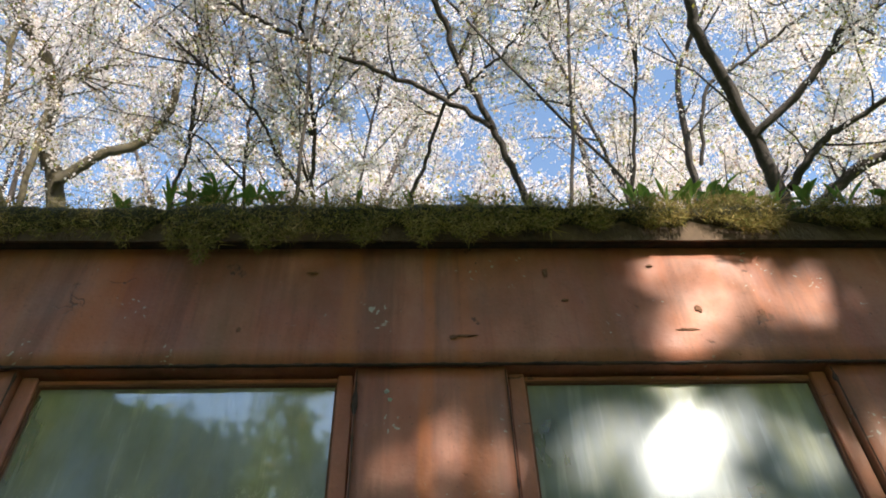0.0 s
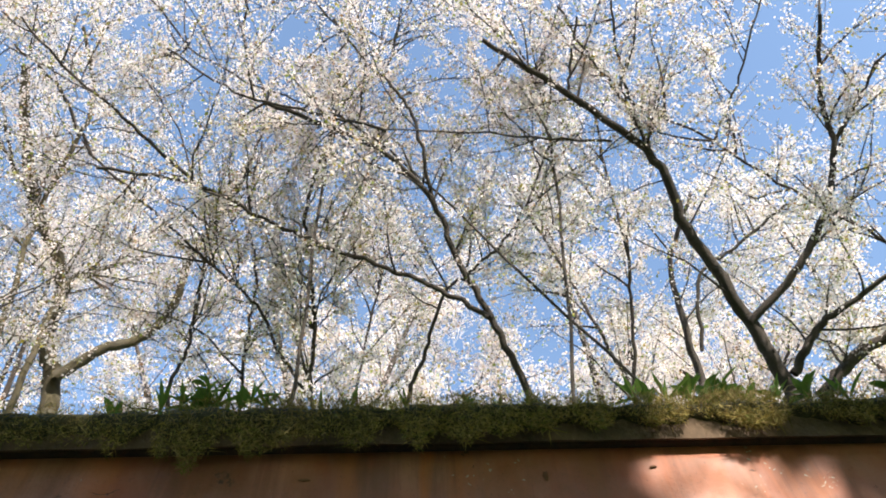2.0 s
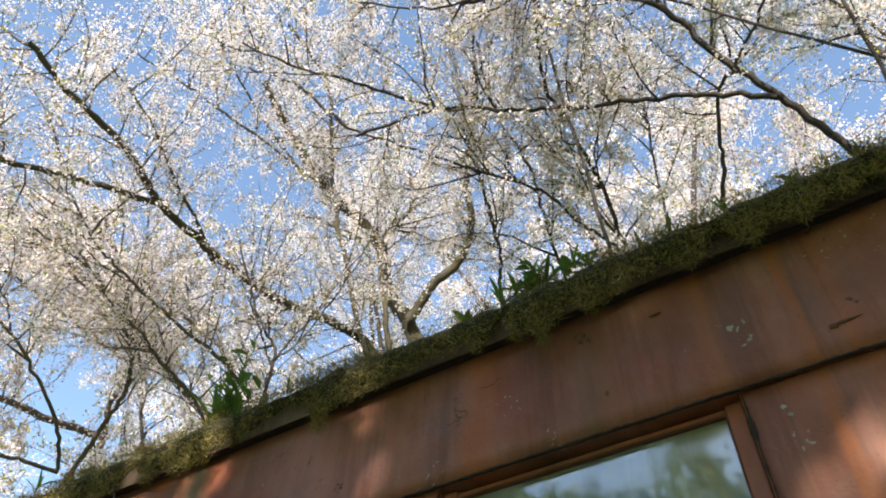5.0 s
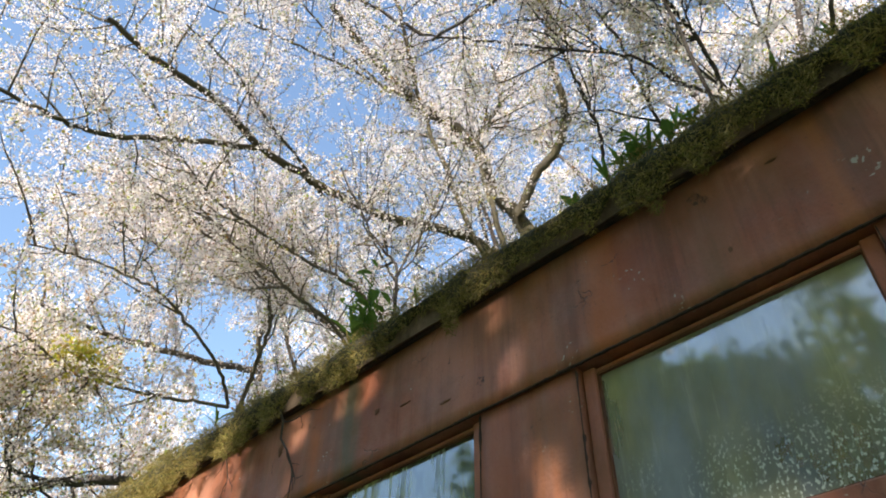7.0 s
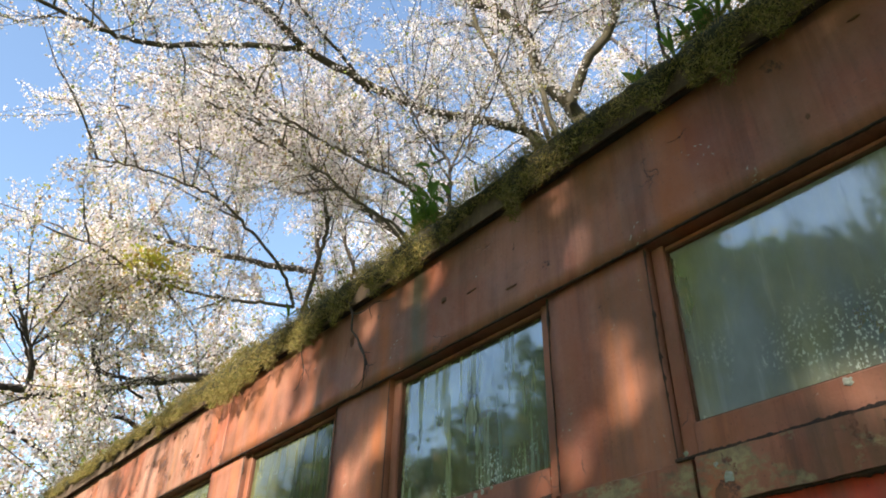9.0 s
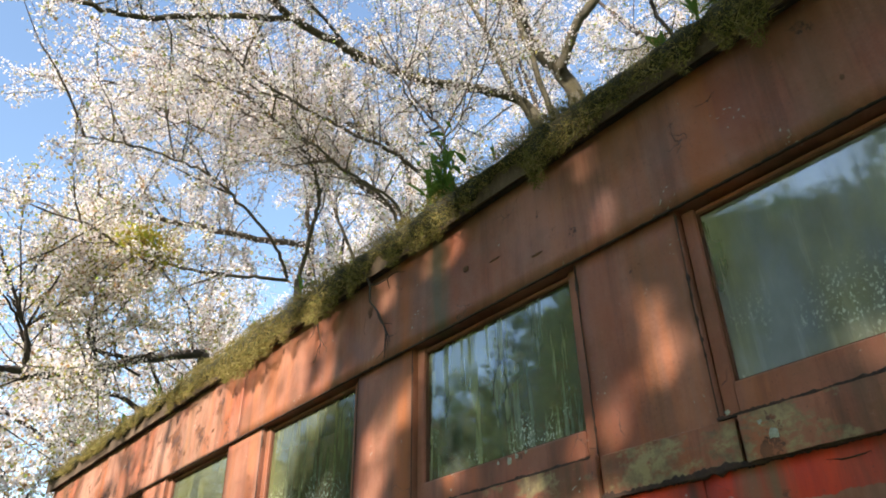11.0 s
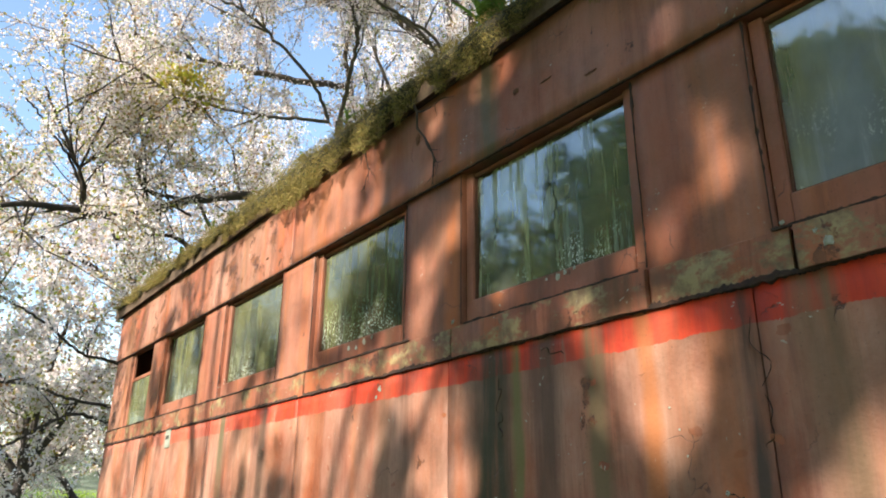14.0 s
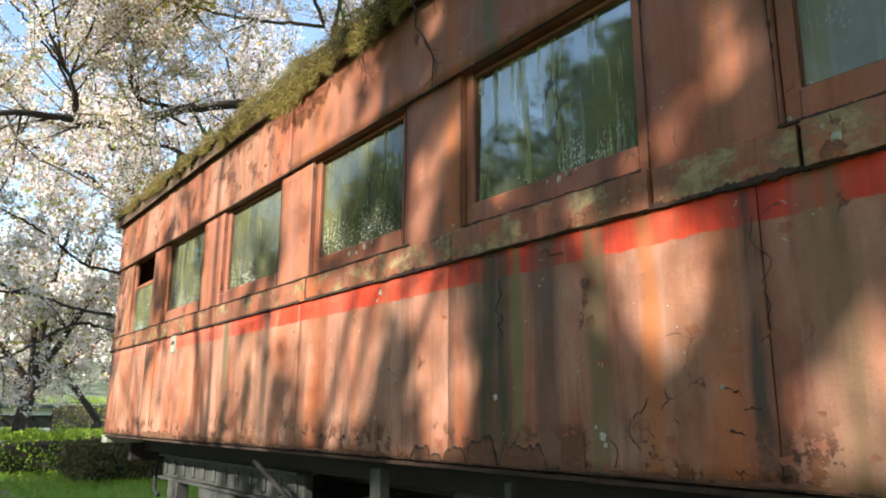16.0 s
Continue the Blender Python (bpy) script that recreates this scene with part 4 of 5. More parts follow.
def straw(n, mat, label):
    """Dry and green grass stems that droop over the roof edge in tufts."""
    tuft = rng.uniform(X_END, 3.8, 70)
    x = np.repeat(tuft, n // 70) + rng.normal(0, 0.035, n // 70 * 70)
    k = len(x)
    way = np.stack([rng.normal(0, 0.5, k), rng.uniform(-1.0, -0.2, k), rng.uniform(-0.3, 0.9, k)], 1)
    way = unit(way)
    p0 = np.stack([x, rng.uniform(-0.09, 0.0, k), np.full(k, 3.765)], 1)
    ln = rng.uniform(0.05, 0.14, (k, 1))
    p1 = p0 + way * ln * 0.55
    p2 = p1 + (way * 0.7 + [0, -0.1, -0.75]) * ln * 0.5
    side = unit(np.cross(way, rng.normal(size=(k, 3)))) * 0.0013
    verts = np.stack([p0 - side, p0 + side, p1 + side, p1 - side, p2], 1).reshape(-1, 3)
    i = np.arange(k)[:, None] * 5
    faces = np.vstack([i + [0, 1, 2], i + [0, 2, 3], i + [3, 2, 4]])
    tagged(part("straw", mesh_of("straw", verts, faces, mat)), label, "dry grass", kind="stuff")


straw(4900, STRAW, "dry straw-coloured grass drooping from the roof edge")


def leaf_mesh(name, length, width, curl=0.35, lobes=False):
    bm = bmesh.new()
    mid, left, right = [], [], []
    for k in range(6):
        u = k / 5
        w = width * math.sin(math.pi * (0.08 + 0.9 * u)) ** 0.8 * (1.0 if not lobes or k % 2 else 0.55)
        x, z = length * u, length * (0.25 * u - curl * u * u)
        mid.append(bm.verts.new((x, 0, z)))
        left.append(bm.verts.new((x, w / 2, z + w * 0.18)))
        right.append(bm.verts.new((x, -w / 2, z + w * 0.18)))
    for k in range(5):
        bm.faces.new((mid[k], mid[k + 1], left[k + 1], left[k]))
        bm.faces.new((right[k], right[k + 1], mid[k + 1], mid[k]))
    me = bpy.data.meshes.new(name)
    bm.to_mesh(me)
    bm.free()
    me.materials.append(WEED)
    return me


BROAD = leaf_mesh("broad_leaf", 0.13, 0.055)
NARROW = leaf_mesh("narrow_leaf", 0.15, 0.022, 0.25)
JAGGED = leaf_mesh("jagged_leaf", 0.14, 0.035, 0.3, True)


def weed(x, y, z, kind, count, scale, label):
    w = holder("weed", label, "weed", (x, y, z), "weeds on the roof edge")
    for k in range(count):
        ob = new("leaf", kind)
        ob.parent = w
        turn = 360 * k / count + rng.uniform(-30, 30)
        ob.matrix_local = pose(0, 0, 0.01 + rng.uniform(0, 0.04), 0, -rng.uniform(20, 78), turn) @ Matrix.Scale(scale * rng.uniform(0.6, 1.15), 4)


for x, kind, count, scale in ((-0.98, BROAD, 6, 0.8), (-0.80, NARROW, 8, 0.8), (-0.66, BROAD, 7, 0.8), (-0.46, NARROW, 8, 0.8), (1.02, BROAD, 6, 0.8), (1.34, JAGGED, 8, 0.9), (1.62, BROAD, 7, 0.9), (-0.72, JAGGED, 9, 0.75), (-0.60, NARROW, 9, 0.9), (-0.50, BROAD, 7, 0.7), (-0.42, JAGGED, 8, 0.7), (-0.22, NARROW, 7, 0.7), (-0.10, JAGGED, 6, 0.7), (0.10, NARROW, 5, 0.6), (0.33, BROAD, 5, 0.55), (0.44, JAGGED, 5, 0.55), (0.56, NARROW, 6, 0.6), (0.95, JAGGED, 7, 0.7), (1.08, NARROW, 7, 0.9), (1.16, BROAD, 7, 0.85), (1.27, BROAD, 8, 1.0), (1.40, BROAD, 7, 1.0), (1.50, JAGGED, 7, 0.8), (1.78, NARROW, 7, 0.9), (1.95, BROAD, 7, 0.9), (-2.27, BROAD, 9, 1.1), (-2.36, NARROW, 10, 1.7), (-2.31, NARROW, 9, 1.3), (-2.20, BROAD, 7, 0.9), (-4.3, JAGGED, 8, 0.9), (-5.6, NARROW, 8, 0.9), (-5.9, JAGGED, 7, 0.9), (-6.8, BROAD, 6, 0.9), (-7.7, NARROW, 7, 0.8), (-3.6, NARROW, 8, 0.8), (-1.9, NARROW, 6, 0.6)):
    name = {"broad_leaf": "low weed with broad green leaves rooted in roof moss", "narrow_leaf": "weed with narrow green leaves rooted in roof moss", "jagged_leaf": "weed with jagged green leaves rooted in roof moss"}[kind.name]
    weed(x, -0.075 + rng.uniform(0, 0.08), 3.785, kind, count, scale * 0.9, name)


def stalk_weed(x, y, z, seed, size):
    """A straggling weed: several bent stalks with leaves set along them."""
    r = np.random.default_rng(seed)
    w = holder("weed", "straggling weed with tall bent stalks and green leaves", "weed", (x, y, z), "weeds on the roof edge")
    for k in range(7):
        way = unit(np.array([r.normal(0, 0.45), r.normal(-0.15, 0.25), 1.0]))
        pts = [np.array([x, y, z]) + r.normal(0, 0.02, 3) * [1, 1, 0]]
        for q in range(6):
            way = unit(way + r.normal(0, 0.16, 3))
            pts.append(pts[-1] + way * size * r.uniform(0.7, 1.1) / 6)
        v, f = tube(np.array(pts), np.linspace(0.0035, 0.0012, 7), 5)
        part("stalk", mesh_of("stalk", v, f, WEED, True), None, w)
        for q in range(1, 7):
            ob = new("leaf", NARROW if (k + q) % 3 else BROAD)
            ob.parent = w
            at = pts[q] - np.array([x, y, z])
            ob.matrix_local = pose(*at, 0, -r.uniform(-15, 60), r.uniform(0, 360)) @ Matrix.Scale(r.uniform(0.35, 0.7), 4)


stalk_weed(-2.33, -0.03, 3.77, 4, 0.42)
stalk_weed(-2.22, -0.06, 3.77, 9, 0.26)
stalk_weed(-0.62, -0.02, 3.77, 5, 0.16)
stalk_weed(1.30, -0.03, 3.77, 6, 0.17)


def dead_root(x, z, seed, size=1.0):
    """A dry root that hangs down over the letterboard and forks."""
    r = np.random.default_rng(seed)
    pieces = []

    def grow(p, d, length, rad, depth):
        pts = [np.array(p)]
        for k in range(6):
            d = unit(d + r.normal(0, 0.28, 3) * [1, 0.1, 0.6])
            q = pts[-1] + d * length / 6
            q[1] = min(q[1], -0.018)
            pts.append(q)
        pieces.append(tube(np.array(pts), np.linspace(rad, rad * 0.4, 7), 5))
        if depth:
            for k in (2, 4, 5):
                grow(pts[k], unit(d + r.normal(0, 0.9, 3) * [1, 0.1, 0.3]), length * 0.4, rad * 0.5, depth - 1)

    grow((x, -0.10, z), np.array([0.05, 0.25, -1.0]), 0.55 * size, 0.009 * size, 2)
    v, f = joined(pieces)
    tagged(part("dead_root", mesh_of("dead_root", v, f, BARK, True)), "dry forked root hanging over the carriage side", "root")


dead_root(-2.93, 3.70, 3)
dead_root(-3.35, 3.66, 5, 0.6)


# ---- trees ----
def wander(start, way, length, n, wild, lift=0.0):
    pts = [np.array(start, float)]
    d = unit(np.array(way, float))
    for k in range(n):
        d = unit(d + rng.normal(0, wild, 3) + [0, 0, lift])
        pts.append(pts[-1] + d * length / n)
    return np.array(pts)


def tree(base, limbs, label, branch=2.6, flowers=21, size=0.034, mat=None, slim=0.82, leaf_share=0.10, bark=None, reach=(0.8, 2.3), twig_n=7, droop=0.02, spread=0.10, gate=None, trunk_r=None, bare=0):
    """A tree: trunk, limbs, fine twigs, and a crown of small pieces set along the twigs."""
    bark = bark or BARK
    mat = mat or BLOSSOM
    t = holder("cherry_tree" if mat is BLOSSOM else "broadleaf_tree", label, "tree", base)
    first = np.array(limbs[0][2][0])
    r0 = trunk_r or limbs[0][0] * 1.0
    mid = (np.array(base) + first) / 2 + rng.normal(0, 0.15, 3) * [1, 1, 0]
    line = smooth_line([base, mid, first], 8)
    v, f = tube(line, np.linspace(r0 * 1.7, r0, len(line)) * (1 + 0.5 * np.exp(-np.arange(len(line)) / 1.5)), 12)
    part("trunk", mesh_of("trunk", v, f, bark, True), None, t)
    twigs, sites = [], []
    seen = []
    for order, (a, b, pts) in enumerate(limbs):
        pts = list(pts)
        p0 = np.array(pts[0])
        if seen and min(np.linalg.norm(np.vstack(seen) - p0, axis=1)) > 0.45:
            u = max(0.1, 1 - 3.0 / max(4.0, first[2]))
            join = np.array(base) + (first - np.array(base)) * u
            pts = [tuple(join), tuple(join * 0.45 + p0 * 0.55 + [0, 0, -0.35])] + pts
        line = smooth_line(pts, 7)
        seen.append(line)
        line[1:-1] += rng.normal(0, 0.012, line[1:-1].shape)
        v, f = tube(line, np.linspace(a, b, len(line)) * slim, 9)
        part("limb", mesh_of("limb", v, f, bark, True), None, t)
        seg = np.linalg.norm(np.diff(line, axis=0), axis=1)
        total = seg.sum()
        tan = unit(np.gradient(line, axis=0))
        for k in range(max(2, int(total * branch * (0.22 if order >= len(limbs) - bare else 1.0)))):
            i = rng.integers(int(len(line) * 0.25), len(line))
            out = unit(np.cross(tan[i], rng.normal(size=3)))
            way = unit(tan[i] * rng.uniform(0.2, 0.9) + out + [0, 0, 0.55])
            grown = rng.uniform(*reach)
            br = wander(line[i], way, grown, 6, 0.16, 0.03)
            if gate is not None and not gate(br[3:4])[0]:
                continue
            twigs.append(tube(br, np.linspace(min(b, 0.022) * rng.uniform(0.5, 1.0), 0.004, 7), 4))
            sites.append(br[2:])
            for q in range(twig_n):
                j = rng.integers(1, 7)
                tw = wander(br[j], unit(br[j] - br[j - 1]) + rng.normal(0, 0.75, 3), rng.uniform(0.25, 0.75) * min(1.3, grown), 3, 0.2, -droop)
                twigs.append(tube(tw, np.linspace(0.0056, 0.0028, 4), 3))
                sites.append(tw)
    quads = [(v, f) for v, f in twigs]
    v, f = joined(quads)
    tagged(part("fine_twig", mesh_of("fine_twig", v, f, bark), None, t), kind="stuff")
    spots = []
    for s in sites:
        m = flowers * (len(s) - 1)
        u = rng.uniform(0, len(s) - 1.001, max(1, m // 3))
        i = u.astype(int)
        c = s[i] + (s[i + 1] - s[i]) * (u - i)[:, None]
        c = np.repeat(c + rng.normal(0, spread * 0.45, c.shape), 3, axis=0)
        spots.append(c + rng.normal(0, size * 0.75, c.shape))
    spots = np.vstack(spots)
    if gate is not None:
        spots = spots[gate(spots)]
    pick = rng.uniform(0, 1, len(spots)) < leaf_share
    tagged(part("crown", petals("crown", spots[~pick], size, mat, 0.9), None, t), kind="stuff")
    if pick.sum() > 10:
        tagged(part("young_leaves", petals("young_leaves", spots[pick], size * 0.9, BRONZE, 1.5), None, t), kind="stuff")
    return t, len(spots)


DARK_FORK = [
    (0.137, 0.047, [(4.32, 3.46, 7.84), (4.01, 2.95, 8.58), (3.41, 2.17, 9.44), (3.08, 1.51, 10.00), (2.03, 0.85, 10.64), (1.00, 0.30, 11.04)]),
    (0.076, 0.039, [(3.99, 2.93, 8.54), (4.59, 2.39, 8.88), (4.94, 1.84, 9.28), (5.14, 1.20, 9.77), (5.10, 0.81, 10.27), (5.12, -0.07, 10.79)]),
    (0.038, 0.024, [(5.17, 1.21, 9.81), (5.44, 0.85, 10.06), (5.75, 0.34, 10.32)]),
    (0.082, 0.042, [(4.33, 3.26, 8.01), (4.58, 2.90, 8.26), (4.83, 2.69, 8.37), (5.35, 2.23, 8.43)]),
    (0.116, 0.086, [(4.54, 3.38, 7.75), (4.95, 3.12, 8.04), (5.49, 2.80, 8.22)]),
    (0.035, 0.024, [(3.08, 1.51, 10.00), (2.83, 1.02, 10.66), (2.48, 0.62, 11.27), (2.07, 0.04, 11.86)]),
]
DARK_FORK_MORE = [
    (0.029, 0.023, [(2.06, 0.86, 10.63), (2.13, 0.54, 10.96), (2.23, 0.07, 11.31)]),
    (0.028, 0.014, [(2.59, 1.37, 10.27), (1.84, 1.34, 10.29), (0.74, 1.26, 10.30), (-0.22, 1.18, 10.19)]),
    (0.035, 0.022, [(6.01, 2.48, 9.31), (5.24, 2.08, 9.73), (4.31, 1.62, 10.19), (3.62, 1.26, 10.37), (2.71, 0.92, 10.54)]),
]
ARCHED = [
    (0.052, 0.032, [(1.38, 3.39, 7.81), (1.04, 2.92, 8.53), (0.65, 2.44, 9.12), (0.35, 1.91, 9.68), (-0.16, 1.51, 10.10), (-0.86, 1.25, 10.40), (-1.70, 0.97, 10.60)]),
    (0.030, 0.019, [(0.37, 1.97, 9.65), (0.15, 1.21, 10.29), (-0.08, 0.87, 10.72), (-0.52, 0.54, 11.10), (-0.90, 0.14, 11.47)]),
    (0.040, 0.025, [(0.95, 2.78, 8.48), (0.45, 2.67, 8.86), (-0.01, 2.63, 9.18), (-0.83, 2.45, 9.49), (-1.62, 2.25, 9.79), (-2.57, 1.80, 10.01), (-3.65, 1.55, 9.92)]),
]
STEMS_A = [
    (0.032, 0.018, [(0.02, 3.78, 8.26), (0.24, 3.49, 8.80), (0.48, 3.05, 9.38), (0.85, 2.89, 9.71), (1.44, 2.48, 10.15), (1.92, 1.58, 10.73)]),
    (0.029, 0.018, [(-0.75, 5.16, 10.18), (-0.52, 4.45, 11.21), (-0.41, 4.16, 11.74), (-0.25, 3.61, 12.41)]),
    (0.037, 0.024, [(-1.13, 3.95, 8.54), (-1.15, 3.40, 9.39), (-1.24, 2.95, 10.02), (-1.33, 2.41, 10.57), (-1.00, 1.64, 11.24), (-0.89, 0.95, 11.79)]),
]
STEMS_B = [
    (0.027, 0.021, [(-1.21, 3.87, 8.59), (-1.63, 3.66, 9.19), (-1.95, 3.44, 9.76), (-2.64, 3.06, 10.28), (-3.42, 2.53, 10.75), (-4.25, 1.88, 11.15)]),
    (0.030, 0.022, [(-2.16, 4.51, 9.15), (-2.19, 4.06, 9.99), (-2.15, 3.61, 10.75), (-2.32, 2.89, 11.57), (-2.18, 2.11, 12.27)]),
    (0.038, 0.021, [(-3.03, 4.35, 8.97), (-2.90, 4.03, 9.62), (-2.85, 3.62, 10.24), (-2.71, 2.99, 10.94), (-2.32, 2.37, 11.62)]),
]
STEMS_C = [
    (0.035, 0.022, [(3.12, 4.79, 9.32), (3.20, 4.01, 10.23), (3.22, 3.31, 10.94), (3.03, 2.56, 11.67), (2.84, 1.65, 12.34)]),
    (0.043, 0.029, [(3.41, 5.36, 10.09), (2.95, 4.78, 11.35), (2.50, 4.22, 12.39), (2.01, 3.73, 13.32)]),
]
STEMS_D = [
    (0.084, 0.041, [(4.69, 5.64, 10.66), (4.59, 5.08, 11.59), (4.52, 4.40, 12.49), (4.94, 3.44, 13.19)]),
    (0.042, 0.030, [(4.71, 5.21, 11.00), (4.84, 4.39, 11.93), (5.45, 4.04, 12.26), (6.32, 3.34, 12.54)]),
]
MOSSY = [
    (0.161, 0.084, [(-5.75, 6.15, 10.78), (-5.81, 5.84, 11.34), (-6.04, 5.39, 11.85), (-5.93, 4.91, 12.55), (-6.17, 4.30, 13.07), (-6.48, 3.81, 13.42), (-6.67, 2.62, 14.09), (-6.66, 1.61, 14.69)]),
    (0.101, 0.053, [(-5.68, 5.70, 11.20), (-5.12, 5.58, 11.75), (-4.53, 5.59, 12.17), (-4.13, 5.29, 12.67), (-3.94, 4.74, 13.20), (-3.39, 4.00, 13.93), (-2.83, 3.20, 14.45)]),
    (0.061, 0.033, [(-5.71, 4.66, 12.19), (-5.45, 4.66, 12.73), (-5.14, 4.69, 13.22), (-5.02, 4.37, 13.82)]),
    (0.053, 0.034, [(-6.22, 3.68, 12.96), (-5.90, 2.95, 13.86), (-5.61, 2.19, 14.69), (-5.75, 1.05, 15.21)]),
]
MOSSY_LONG = [
    (0.111, 0.041, [(-6.41, 5.61, 10.69), (-6.57, 4.76, 10.72), (-7.01, 3.67, 10.62), (-7.20, 2.58, 10.59), (-7.27, 1.26, 10.62), (-7.01, 0.26, 10.67), (-6.89, -0.69, 10.50), (-6.63, -1.51, 10.34)]),
    (0.054, 0.023, [(-7.25, 1.25, 10.61), (-7.50, 0.16, 10.04), (-7.61, -0.84, 9.42), (-7.39, -1.62, 9.00), (-7.02, -2.48, 8.64)]),
]
MOSSY_SHOOTS = [
    (0.034, 0.014, [(-6.39, 3.94, 13.33), (-6.64, 2.61, 13.31), (-6.83, 1.44, 13.13), (-6.94, 0.37, 12.87), (-7.01, -0.53, 12.51)]),
    (0.034, 0.014, [(-7.32, 2.56, 10.50), (-7.11, 1.84, 10.72), (-6.91, 0.98, 10.92), (-6.64, 0.20, 11.07), (-6.49, -0.63, 11.07)]),
    (0.030, 0.013, [(-6.79, 3.26, 13.60), (-6.66, 2.14, 13.61), (-6.45, 1.02, 13.58), (-6.14, 0.03, 13.48)]),
]
BEHIND_A = [
    (0.096, 0.045, [(-10.54, 5.93, 10.71), (-10.67, 4.65, 11.13), (-10.67, 3.68, 11.32), (-10.55, 1.97, 11.87), (-10.54, 0.71, 11.91)]),
    (0.084, 0.044, [(-10.01, 5.54, 11.62), (-9.97, 3.94, 11.91), (-9.97, 2.54, 11.86), (-9.62, 1.29, 11.95)]),
]
BEHIND_B = [
    (0.081, 0.045, [(-13.43, 5.31, 11.10), (-12.97, 4.86, 11.61), (-12.21, 4.62, 12.27), (-11.99, 3.70, 12.63), (-12.01, 2.18, 12.88)]),
    (0.079, 0.042, [(-12.27, 4.69, 12.16), (-12.14, 4.05, 12.02), (-12.22, 2.55, 12.06), (-12.14, 1.39, 11.98), (-11.98, 0.23, 11.91)]),
    (0.108, 0.042, [(-13.43, 5.31, 11.10), (-13.22, 3.78, 10.58), (-12.77, 2.48, 10.08), (-12.24, 1.29, 9.57), (-11.55, 0.09, 9.16)]),
]
SAPLING = [
    (0.050, 0.024, [(-5.71, 2.96, 7.43), (-5.63, 2.84, 8.14), (-5.83, 2.60, 8.59), (-5.82, 1.87, 9.48)]),
    (0.029, 0.016, [(-5.56, 2.80, 7.87), (-5.46, 3.11, 8.46), (-5.02, 3.22, 9.42)]),
]
LOW_BOUGH = [
    (0.113, 0.037, [(-12.95, 2.94, 7.45), (-12.81, 1.73, 6.97), (-12.53, 0.91, 6.38), (-12.10, 0.14, 6.03), (-11.55, -0.49, 5.81), (-11.03, -1.23, 5.49), (-10.56, -1.82, 4.87)]),
    (0.042, 0.023, [(-11.66, -0.17, 5.88), (-11.34, -0.36, 6.30), (-10.97, -0.76, 6.82), (-10.61, -1.12, 7.21)]),
    (0.047, 0.023, [(-12.51, 1.65, 6.85), (-12.22, 0.75, 6.76), (-11.40, 0.41, 7.44), (-10.71, -0.14, 7.85)]),
]
LOW_BOUGH_B = [
    (0.081, 0.041, [(-16.37, 3.07, 7.29), (-16.48, 2.37, 7.55), (-16.80, 1.38, 7.30)]),
]
FAR_BOUGH = [
    (0.117, 0.054, [(-24.59, 3.71, 8.11), (-23.67, 2.38, 8.57), (-22.75, 0.47, 9.02)]),
]
PARK_A = [
    (0.30, 0.13, [(-33.77, 2.69, 1.28), (-32.73, 2.84, 2.47), (-31.52, 3.66, 3.53), (-30.16, 4.85, 4.71)]),
    (0.230, 0.099, [(-33.78, 2.58, 2.27), (-33.29, 1.96, 3.56), (-32.69, 1.48, 5.31)]),
]
PARK_B = [
    (0.189, 0.108, [(-35.24, 5.84, 1.28), (-35.45, 4.68, 2.82), (-35.53, 4.08, 3.42)]),
]

OVERHEAD_A = [
    (0.029, 0.016, [(-2.59, 1.86, 10.13), (-3.35, 1.22, 10.49), (-4.05, 0.62, 10.70), (-4.60, 0.02, 10.96)]),
    (0.024, 0.015, [(-0.21, 1.19, 10.18), (-1.12, 1.04, 10.43), (-2.09, 0.83, 10.60), (-2.87, 0.35, 10.78)]),
    (0.026, 0.016, [(1.93, 1.62, 10.71), (1.77, 0.94, 11.34), (1.33, 0.21, 11.95)]),
]
OVERHEAD_B = [
    (0.033, 0.017, [(-2.32, 2.37, 11.62), (-2.02, 1.54, 12.14), (-2.31, 0.67, 12.49), (-2.20, -0.10, 12.85)]),
    (0.027, 0.016, [(-0.96, 1.57, 11.27), (-0.28, 0.95, 11.84), (-0.04, 0.16, 12.33)]),
    (0.033, 0.017, [(-4.25, 1.88, 11.15), (-4.65, 1.07, 11.53), (-5.16, 0.52, 11.70)]),
]
OVERHEAD_C = [
    (0.032, 0.020, [(3.11, 1.62, 10.18), (2.82, 0.70, 10.96), (2.69, -0.10, 11.53), (2.61, -0.85, 12.00)]),
    (0.026, 0.017, [(3.91, 1.50, 10.39), (4.37, 0.74, 10.99), (4.72, -0.18, 11.60)]),
    (0.028, 0.015, [(0.12, 1.81, 10.39), (-0.74, 1.30, 10.83), (-1.90, 0.89, 11.06), (-2.87, 0.41, 11.22)]),
]
BEHIND_C = [
    (0.047, 0.024, [(-9.32, 4.77, 9.62), (-9.31, 3.71, 10.01), (-9.24, 2.62, 10.31), (-9.30, 1.26, 10.45), (-9.21, 0.06, 10.52)]),
    (0.045, 0.021, [(-10.42, 3.69, 10.79), (-10.25, 2.95, 11.00), (-10.33, 1.14, 11.27), (-10.58, -0.09, 10.92), (-10.61, -0.84, 10.59)]),
]


